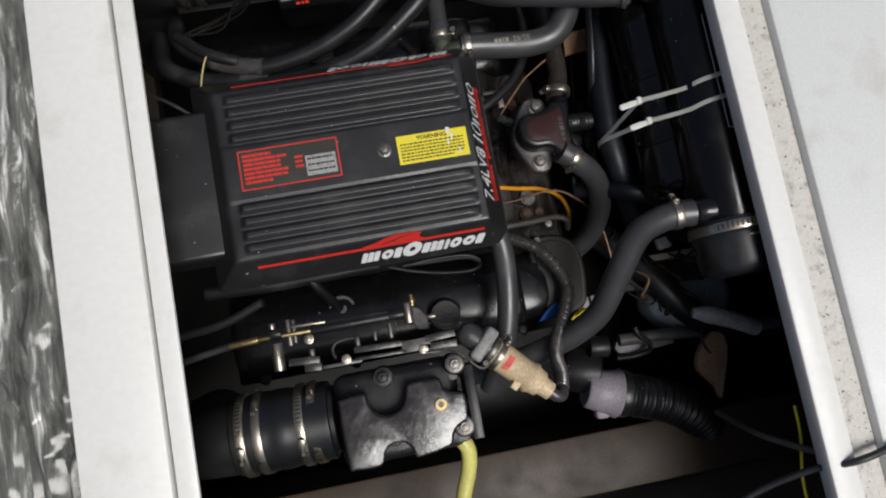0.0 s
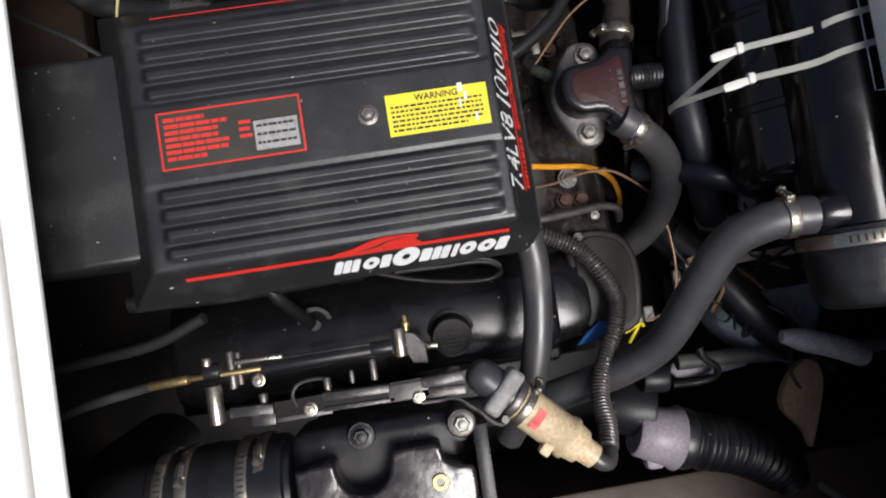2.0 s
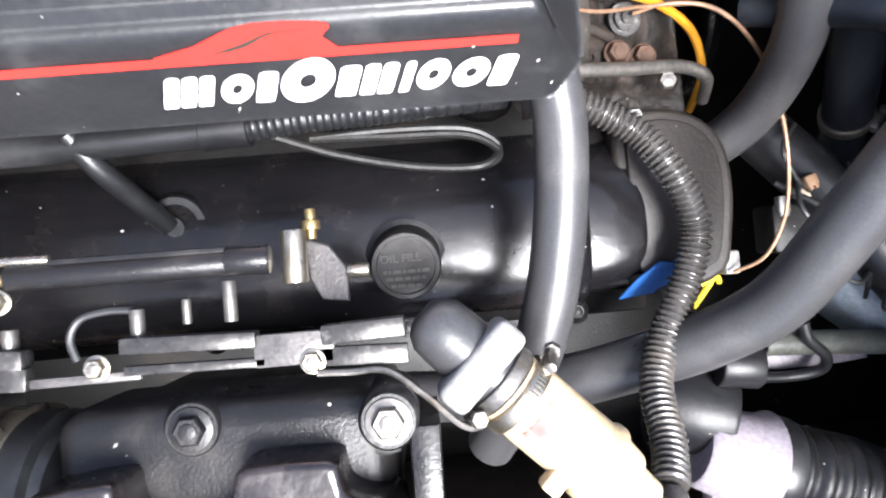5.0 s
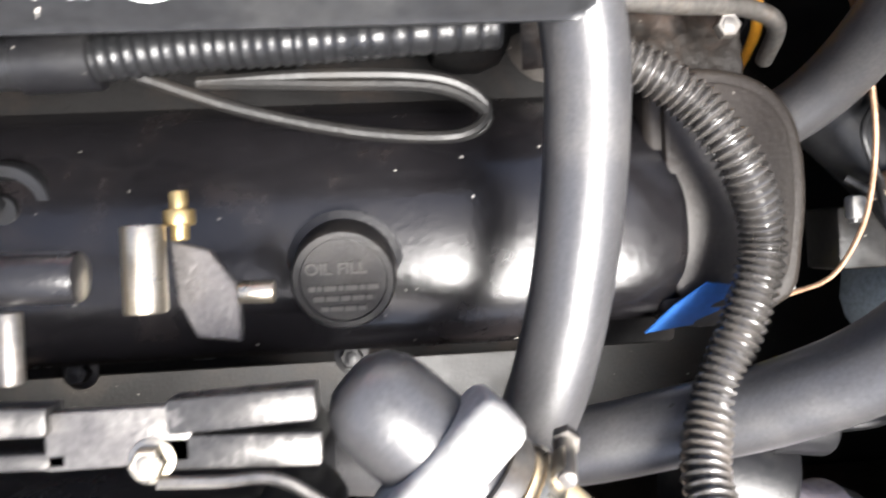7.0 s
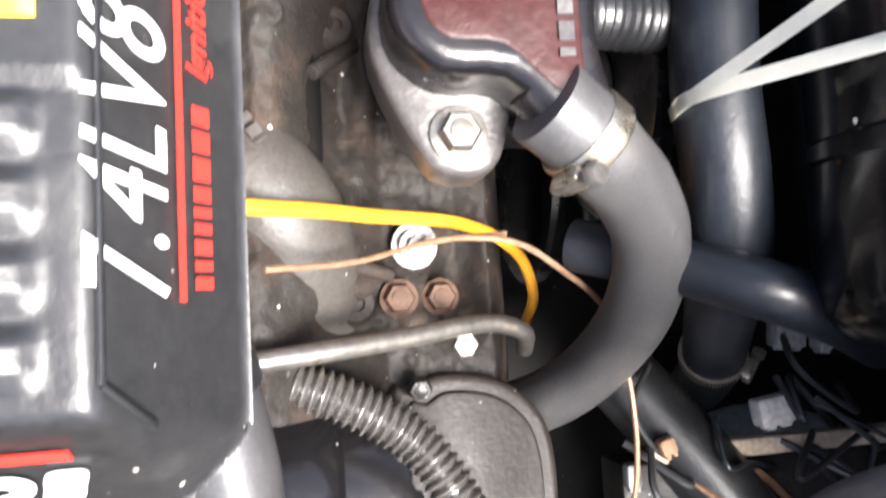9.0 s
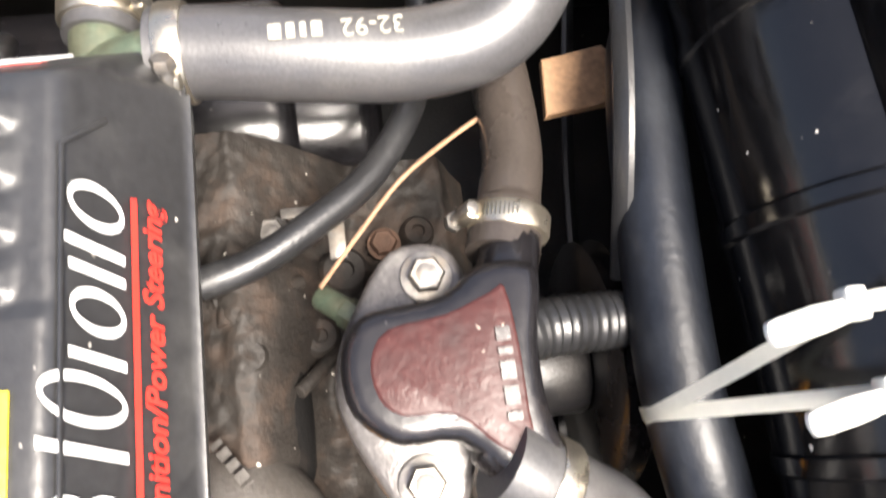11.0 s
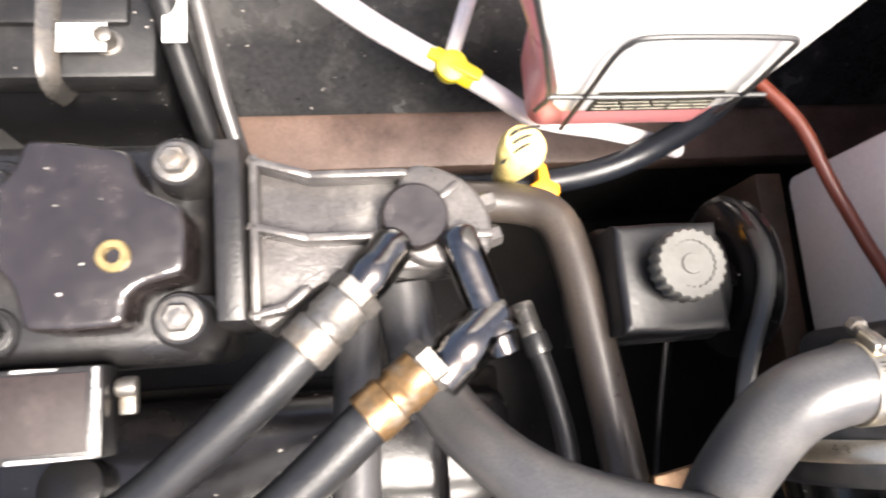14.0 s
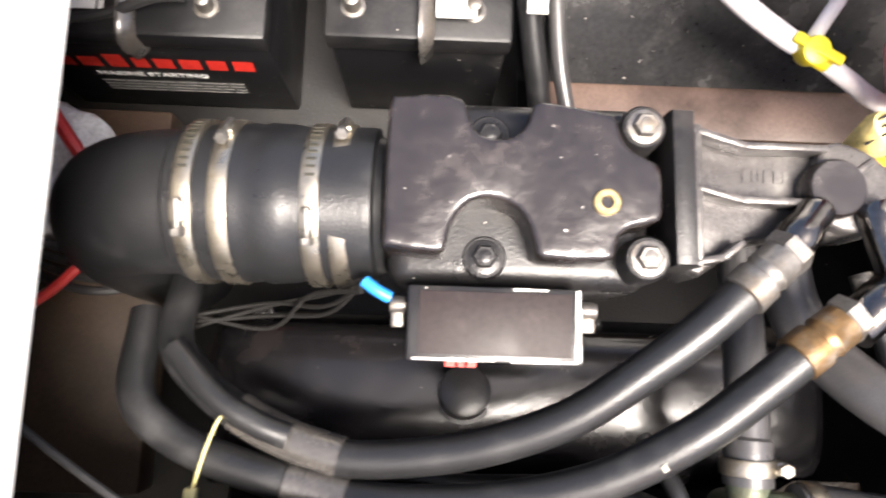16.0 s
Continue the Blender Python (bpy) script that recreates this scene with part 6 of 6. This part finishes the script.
hose("drain_hose", [(0.12, 0.66, 0.60), (0.17, 0.638, 0.57), (0.215, 0.620, 0.55), (0.232, 0.613, 0.545)], 0.011, CLEARHOSE, "stiff white hose into a yellow tee")
tee = thing("yellow_tee", (0.244, 0.61, 0.53), "bright yellow plastic tee valve with a wing handle", "valve")
bm = bmesh.new()
rod(bm, (0.228, 0.616, 0.547), (0.266, 0.597, 0.540), 0.011, 0.002, 18)
rod(bm, (0.244, 0.607, 0.540), (0.244, 0.600, 0.562), 0.014, 0.002, 20)
part("body", bm, YPLAST, tee)
bm = bmesh.new()
box(bm, (0, 0, 0), (0.052, 0.011, 0.006), 0.0025, Matrix.Translation((0.246, 0.602, 0.560)) @ Matrix.Rotation(radians(-28), 4, "Z"))
part("wing", bm, YPLAST, tee)
hose("drain_hose", [(0.262, 0.598, 0.540), (0.29, 0.585, 0.53), (0.33, 0.565, 0.52), (0.40, 0.56, 0.50), (0.46, 0.558, 0.47), (0.50, 0.555, 0.45)], 0.0095, CLEARHOSE, "pinkish clear hose under the bottle")
hose("vent_hose", [(0.244, 0.612, 0.545), (0.262, 0.66, 0.60), (0.285, 0.72, 0.66), (0.31, 0.80, 0.72)], 0.007, CLEARHOSE, "clear thin hose rising from the yellow tee")
t = thing("wooden_plug", (0.291, 0.518, 0.54), "pale yellow tapered foam plug with dark bands", "plug")
bm = bmesh.new()
lathe(bm, (0.289, 0.508, 0.515), (0.12, 0.16, 1), [(0, 0.008), (0.004, 0.010), (0.045, 0.019), (0.058, 0.021), (0.068, 0.018), (0.072, 0.010)], 24)
part("plug", bm, FOAM, t)
bm = bmesh.new()
for k in range(3):
    a = radians(20 + k * 25)
    sweep(bm, [(0.277, 0.505 + 0.008 * k, 0.572), (0.290, 0.512 + 0.008 * k, 0.5885), (0.312, 0.524 + 0.006 * k, 0.576)], 0.0014, 6, 6)
part("band", bm, BLACKWIRE, t)
bm = bmesh.new()
prism(bm, smooth_outline([(0.318, 0.49), (0.34, 0.487), (0.345, 0.502), (0.336, 0.507), (0.334, 0.522), (0.326, 0.522), (0.325, 0.507), (0.317, 0.503)], 2), 0.50, 0.515, 0.003, 2)
solo("orange_clip", bm, ORANGE, "orange plastic wing clip on a hose", "clip")
hose("grey_hose", [(0.22, 0.52, 0.46), (0.30, 0.515, 0.47), (0.38, 0.52, 0.48), (0.45, 0.54, 0.50), (0.50, 0.57, 0.56), (0.54, 0.63, 0.66), (0.58, 0.72, 0.72)], 0.0125, RUBBER_BLUE, "dark hose running past the bottle")
hose("fuel_line", [(0.480, 0.60, 0.60), (0.500, 0.562, 0.605), (0.528, 0.52, 0.61), (0.55, 0.47, 0.605), (0.575, 0.42, 0.60), (0.598, 0.365, 0.60), (0.60, 0.31, 0.60)], 0.0058, REDHOSE, "glossy brown-red fuel line against the pale liner")


# ---- batteries ----
def battery(at, w, big):
    t = thing("battery", at, "black marine starting battery with red printed shapes" if big else "plain black battery with a carrying strap", "battery", "batteries")
    x, y, z = at
    bm = bmesh.new()
    box(bm, (x, y + 0.086, z + 0.105), (w, 0.172, 0.21), 0.006)
    part("case", bm, BATTERY, t)
    bm = bmesh.new()
    box(bm, (x, y + 0.086, z + 0.228), (w + 0.008, 0.18, 0.036), 0.006)
    box(bm, (x, y + 0.095, z + 0.250), (w * 0.8, 0.09, 0.010), 0.004)
    part("lid", bm, BATTERY, t)
    for k, dx in enumerate((-0.36, 0.30)):
        bm = bmesh.new()
        lathe(bm, (x + w * dx, y + 0.032, z + 0.244), (0, 0, 1), [(0, 0.014), (0.004, 0.014), (0.005, 0.0095), (0.022, 0.0085), (0.024, 0.006)], 20)
        part("terminal", bm, DULLSTEEL, t, "grey lead terminal")
    bm = bmesh.new()
    sweep(bm, [(x + 0.01, y - 0.006, z + 0.20), (x + 0.01, y - 0.004, z + 0.253), (x + 0.01, y + 0.09, z + 0.262), (x + 0.01, y + 0.17, z + 0.26)], 0.011, 10, 6, 0.22)
    part("strap", bm, LOOM, t, "black web strap")
    if big:
        m = Matrix.Translation((x, y - 0.0008, z)) @ Matrix.Rotation(math.pi / 2, 4, "X")
        bm = bmesh.new()
        u = -0.150
        for k, wd in enumerate((0.026, 0.018, 0.024, 0.022, 0.018, 0.022, 0.024, 0.022, 0.024)):
            h, wd = 0.038 if k in (0, 3) else 0.029, wd * 1.25
            prism2 = [(u, 0.146), (u + wd * 0.85, 0.146), (u + wd * 0.95, 0.146 + h), (u + 0.003, 0.146 + h)]
            vs = [bm.verts.new(m @ Vector((a, b, 0.0006))) for a, b in prism2]
            bm.faces.new(vs)
            u += wd + 0.004
        part("red_shapes", bm, RED, t, "red printed shapes")
        writing("MARINE STARTING", 0.0165, m @ Matrix.Translation((-0.08, 0.118, 0.0004)), WHITE, "battery_title", t, "white printed words", 0.0002)
        bm = bmesh.new()
        for k in range(4):
            bars(bm, m @ Matrix.Translation((0, 0, 0.0004)), -0.085, 0.10, 0.10 - k * 0.010, 0.0025, rng, 0.9, 0.03)
        part("print", bm, PLASTICGREY, t)
        bm = bmesh.new()
        for k in range(5):
            bars(bm, Matrix.Translation((x, y, z + 0.2462)), -0.12, -0.02, 0.03 + k * 0.018, 0.010 if k in (0, 1) else 0.006, rng, 0.9, 0.03)
        part("top_label", bm, WHITE, t, "white and grey top label bars")
        bm = bmesh.new()
        bars(bm, Matrix.Translation((x, y, z + 0.2464)), -0.12, -0.03, 0.125, 0.02, rng, 0.9, 0.02)
        part("top_red", bm, RED, t)
    return t


battery((-0.475, 0.645, 0.20), 0.315, True)
battery((-0.142, 0.650, 0.205), 0.205, False)
bm = bmesh.new()
box(bm, (-0.10, 0.68, 0.4675), (0.045, 0.03, 0.0012), 0)
solo("paper_label", bm, WHITE, "small white paper label lying on a battery", "label")
wire("battery_cable", [(-0.40, 0.68, 0.462), (-0.43, 0.672, 0.472), (-0.49, 0.66, 0.455), (-0.56, 0.655, 0.445), (-0.66, 0.65, 0.44)], 0.006, BLACKWIRE, "black battery cable across the battery top", "cable")
wire("battery_cable", [(-0.43, 0.69, 0.466), (-0.46, 0.70, 0.475), (-0.50, 0.69, 0.465), (-0.53, 0.70, 0.45)], 0.007, REDWIRE, "red battery cable clamped on a terminal", "cable")
wire("battery_cable", [(-0.64, 0.66, 0.40), (-0.60, 0.62, 0.415), (-0.565, 0.58, 0.43), (-0.535, 0.54, 0.435), (-0.505, 0.495, 0.42), (-0.48, 0.45, 0.38)], 0.008, REDWIRE, "thick red cable over a rag", "cable")
wire("battery_cable", [(-0.60, 0.61, 0.39), (-0.578, 0.56, 0.43), (-0.568, 0.51, 0.435), (-0.578, 0.465, 0.43), (-0.61, 0.42, 0.40)], 0.006, REDWIRE, "red cable loop over the white rag", "cable")
wire("battery_cable", [(-0.47, 0.40, 0.40), (-0.50, 0.385, 0.42), (-0.535, 0.352, 0.42), (-0.58, 0.325, 0.42), (-0.65, 0.315, 0.41)], 0.006, REDWIRE, "red cable curving under the coaming", "cable")
for k in range(4):
    wire("dark_wire", [(-0.60, 0.42 - 0.012 * k, 0.36), (-0.50, 0.40 - 0.014 * k, 0.40), (-0.42, 0.41 - 0.012 * k, 0.36)], 0.005, BLACKWIRE, "black cable bundle beside the exhaust elbow")
bm = bmesh.new()
bmesh.ops.create_icosphere(bm, subdivisions=4, radius=1.0)
for v in bm.verts:
    p = v.co.copy()
    k = 1 + 0.22 * noise.noise(p * 2.2) + 0.10 * noise.noise(p * 5.0)
    v.co = Vector((-0.58 + 0.085 * p.x * k, 0.50 + 0.085 * p.y * k, 0.362 + 0.05 * p.z * k))
solo("rag", bm, RAG, "crumpled off-white rag beside the exhaust elbow", "rag", smooth=60)
slab("ledge_west", (-0.95, 0.12, 0.26), (-0.46, 0.60, 0.312), BROWNPANEL, "brown ledge under the rag and cables", 0.006)
wire("tan_hose", [(-0.01, 0.82, 0.56), (0.008, 0.72, 0.47), (0.022, 0.64, 0.42), (0.04, 0.57, 0.39), (0.05, 0.52, 0.34)], 0.0095, RUBBER, "dull tan hose beside the battery", "hose", "hoses", 14)
wire("dark_hose_tail", [(-0.035, 0.80, 0.54), (-0.02, 0.70, 0.46), (0.0, 0.62, 0.40), (0.02, 0.54, 0.34)], 0.014, RUBBER_DK, "black hose beside the battery", "hose", "hoses", 14)
bm = bmesh.new()
box(bm, (-0.012, 0.695, 0.475), (0.022, 0.05, 0.002), 0, Matrix.Identity(4))
solo("hang_tag", bm, WHITE, "white paper tag on the black hose", "tag")

# ---- near side below ----
hose("flush_hose", [(0.022, -0.478, 0.615), (0.040, -0.492, 0.62), (0.052, -0.515, 0.615), (0.048, -0.55, 0.60), (0.03, -0.60, 0.59), (0.01, -0.68, 0.58), (0.0, -0.80, 0.56)], 0.0135, YHOSE, "translucent yellow hose on a manifold stub", clamps=(((0.030, -0.485, 0.618), (0.8, -0.5, 0.1), (-0.3, 0.2, 0.9)),))
bm = bmesh.new()
rod(bm, (0.005, -0.48, 0.57), (0.012, -0.50, 0.565), 0.011, 0.002, 16)
part("drain_knob", bm, ORANGE, bpy.data.objects["exhaust_manifold.001"], "small orange drain knob")
cf = thing("pump_cuff", (0.36, -0.50, 0.36), "lilac white plastic hose cuff on a bilge pump hose", "cuff")
bm = bmesh.new()
lathe(bm, (0.322, -0.475, 0.42), (0.93, -0.33, -0.05), [(0, 0.034), (0.004, 0.038), (0.03, 0.042), (0.055, 0.045), (0.065, 0.05), (0.07, 0.046), (0.07, 0.038)], 32)
box(bm, (0.352, -0.528, 0.40), (0.035, 0.03, 0.03), 0.01)
part("cuff", bm, CUFF, cf)
hose("bilge_hose", [(0.392, -0.498, 0.418), (0.43, -0.512, 0.415), (0.48, -0.53, 0.40), (0.54, -0.565, 0.37), (0.59, -0.61, 0.32), (0.62, -0.68, 0.27)], corrugated(0.017, 0.038, 0.044), BATTERY, "large black corrugated bilge hose", seg=28, per=34, cuff=(((0.385, -0.496, 0.418), (0.93, -0.34, -0.06)),))
bm = bmesh.new()
rod(bm, (0.29, -0.43, 0.40), (0.36, -0.45, 0.41), 0.045, 0.006, 28)
rod(bm, (0.34, -0.395, 0.44), (0.38, -0.40, 0.44), 0.022, 0.003, 20)
solo("bilge_pump", bm, BATTERY, "black bilge blower body beside the cuff", "pump")
slab("cross_beam", (0.455, -0.247, 0.386), (0.95, -0.233, 0.400), BEAMTAN, "tan timber edge across the bilge", 0.003)
slab("wiring_tray", (0.44, -0.300, 0.33), (0.95, -0.250, 0.376), BILGE, "black tray under the timber edge", 0.004)
hose("rail_tube", [(0.44, -0.398, 0.33), (0.54, -0.404, 0.332), (0.64, -0.414, 0.333), (0.80, -0.425, 0.33)], 0.0135, GREYTUBE, "dull grey-green tube across the bilge")
hose("bilge_tube", [(0.44, -0.17, 0.36), (0.50, -0.25, 0.385), (0.545, -0.318, 0.395), (0.60, -0.375, 0.38), (0.68, -0.43, 0.35)], 0.030, RUBBER_DK, "thick black hose in front of the pale blower housing")
t = thing("blower_housing", (0.62, -0.32, 0.26), "pale blue-grey moulded blower housing deep in the bilge", "blower")
bm = bmesh.new()
prism(bm, smooth_outline([(0.555, -0.262), (0.62, -0.235), (0.69, -0.250), (0.72, -0.33), (0.69, -0.40), (0.63, -0.425), (0.56, -0.385), (0.528, -0.335)], 3), 0.24, 0.325, 0.022, 4)
part("housing", bm, PALEBLUE, t)
bm = bmesh.new()
lathe(bm, (0.632, -0.325, 0.318), (0, 0, 1), [(0, 0.058), (0.006, 0.056), (0.010, 0.050), (0.010, 0.030), (0.004, 0.027), (0.004, 0.010)], 36)
part("round_face", bm, PALEBLUE, t)
bm = bmesh.new()
sweep(bm, [(0.640, -0.262, 0.345), (0.630, -0.272, 0.352), (0.628, -0.290, 0.350), (0.645, -0.298, 0.345), (0.665, -0.290, 0.34)], 0.007, 10, 8, 0.6)
part("clip", bm, BLACKWIRE, t, "black spring clip")
bm = bmesh.new()
prism(bm, smooth_outline([(0.440, -0.402), (0.50, -0.400), (0.55, -0.414), (0.572, -0.428), (0.50, -0.432), (0.444, -0.430)], 2), 0.292, 0.306, 0.004, 2)
solo("bracket_plate", bm, CUFF, "lilac white plastic bracket under the grey tube", "bracket")
hose("black_lead", [(0.470, -0.375, 0.36), (0.478, -0.395, 0.355), (0.500, -0.415, 0.345), (0.500, -0.432, 0.33), (0.47, -0.438, 0.32), (0.43, -0.436, 0.32)], 0.006, BLACKWIRE, "black lead hooked round the grey tube")
t = thing("elbow_fitting", (0.615, -0.38, 0.44), "off-white plastic pipe end under the heat exchanger", "fitting")
bm = bmesh.new()
sweep(bm, [(0.562, -0.366, 0.452), (0.585, -0.373, 0.455), (0.615, -0.384, 0.453), (0.650, -0.398, 0.445), (0.70, -0.42, 0.42)], lambda d, w: 0.010 + 0.008 * min(1.0, d / 0.03), 18, 8)
part("pipe_end", bm, OFFWHITE, t)
bm = bmesh.new()
prism(bm, smooth_outline([(0.612, -0.412), (0.632, -0.425), (0.632, -0.46), (0.610, -0.52), (0.596, -0.548), (0.588, -0.52), (0.562, -0.485), (0.566, -0.455), (0.590, -0.425)], 3), 0.405, 0.420, 0.004, 2)
solo("timber_tongue", bm, TANPLY, "bare tan rounded timber offcut", "timber")
for p, sz, tilt, mt, lab in (((0.554, -0.212, 0.405), (0.030, 0.022, 0.016), 8, OFFWHITE, "chipped white plastic wire plug"), ((0.572, -0.152, 0.405), (0.026, 0.026, 0.016), -6, PLASTICGREY, "pale grey wire plug"),
                             ((0.602, -0.157, 0.405), (0.012, 0.024, 0.016), -6, PLASTICGREY, "pale grey wire plug"), ((0.628, -0.158, 0.405), (0.008, 0.022, 0.014), -8, OFFWHITE, "thin white wire plug"),
                             ((0.463, -0.231, 0.408), (0.013, 0.013, 0.012), 20, TANPLY, "small tan wire plug"), ((0.438, -0.252, 0.40), (0.012, 0.018, 0.012), 0, PLASTICGREY, "small pale wire plug")):
    bm = bmesh.new()
    box(bm, (0, 0, 0), sz, 0.003, Matrix.Translation(p) @ Matrix.Rotation(radians(tilt), 4, "Z"))
    for k in (-1, 1):
        box(bm, (k * sz[0] * 0.22, -sz[1] * 0.5, 0.001), (sz[0] * 0.28, 0.005, sz[2] * 0.6), 0.001, Matrix.Translation(p) @ Matrix.Rotation(radians(tilt), 4, "Z"))
    solo("wire_plug", bm, mt, lab, "connector", "wire plugs")
bm = bmesh.new()
box(bm, (0, 0, 0), (0.005, 0.036, 0.002), 0.0006, Matrix.Translation((0.498, -0.258, 0.404)) @ Matrix.Rotation(radians(6), 4, "Z"))
solo("cable_strip", bm, NYLON, "white cut cable tie end over the timber edge", "cable tie")
for k in range(18):
    a = rng.uniform(0.43, 0.62)
    b = rng.uniform(-0.40, -0.13)
    z = rng.uniform(0.385, 0.41)
    wire("bilge_wire", [(a, b, z), (a + rng.uniform(-0.03, 0.05), b - 0.03, z + 0.02), (a + rng.uniform(0.0, 0.07), b - rng.uniform(0.0, 0.08), z), (a + 0.07, b - 0.05, z - 0.03)], rng.uniform(0.0018, 0.0034), (BLACKWIRE, BLACKWIRE, TEAL, BLACKWIRE, COPPER, BLACKWIRE)[k % 6], "loose wire in the bilge")
wire("deck_cord", [(0.72, -0.585, 0.83), (0.66, -0.60, 0.815), (0.60, -0.612, 0.81), (0.55, -0.625, 0.76), (0.48, -0.66, 0.70), (0.38, -0.72, 0.66)], 0.0055, BLACKWIRE, "black cord hanging over the hatch lip", "cord", "", 12)
wire("deck_cord", [(0.58, -0.605, 0.79), (0.55, -0.59, 0.74), (0.52, -0.57, 0.68), (0.50, -0.54, 0.60)], 0.0055, BLACKWIRE, "black cord dropping into the bilge", "cord", "", 12)
wire("yellow_rope", [(0.565, -0.53, 0.74), (0.568, -0.58, 0.73), (0.56, -0.65, 0.72), (0.57, -0.74, 0.70)], 0.0025, YPLAST, "thin bright yellow cord inside the hatch lip", "cord")
wire("aft_lead", [(-0.53, 0.285, 0.60), (-0.463, 0.244, 0.60), (-0.41, 0.208, 0.60), (-0.355, 0.173, 0.60), (-0.30, 0.13, 0.58)], 0.0035, BLACKWIRE, "thin dark lead by the coaming", "cable")
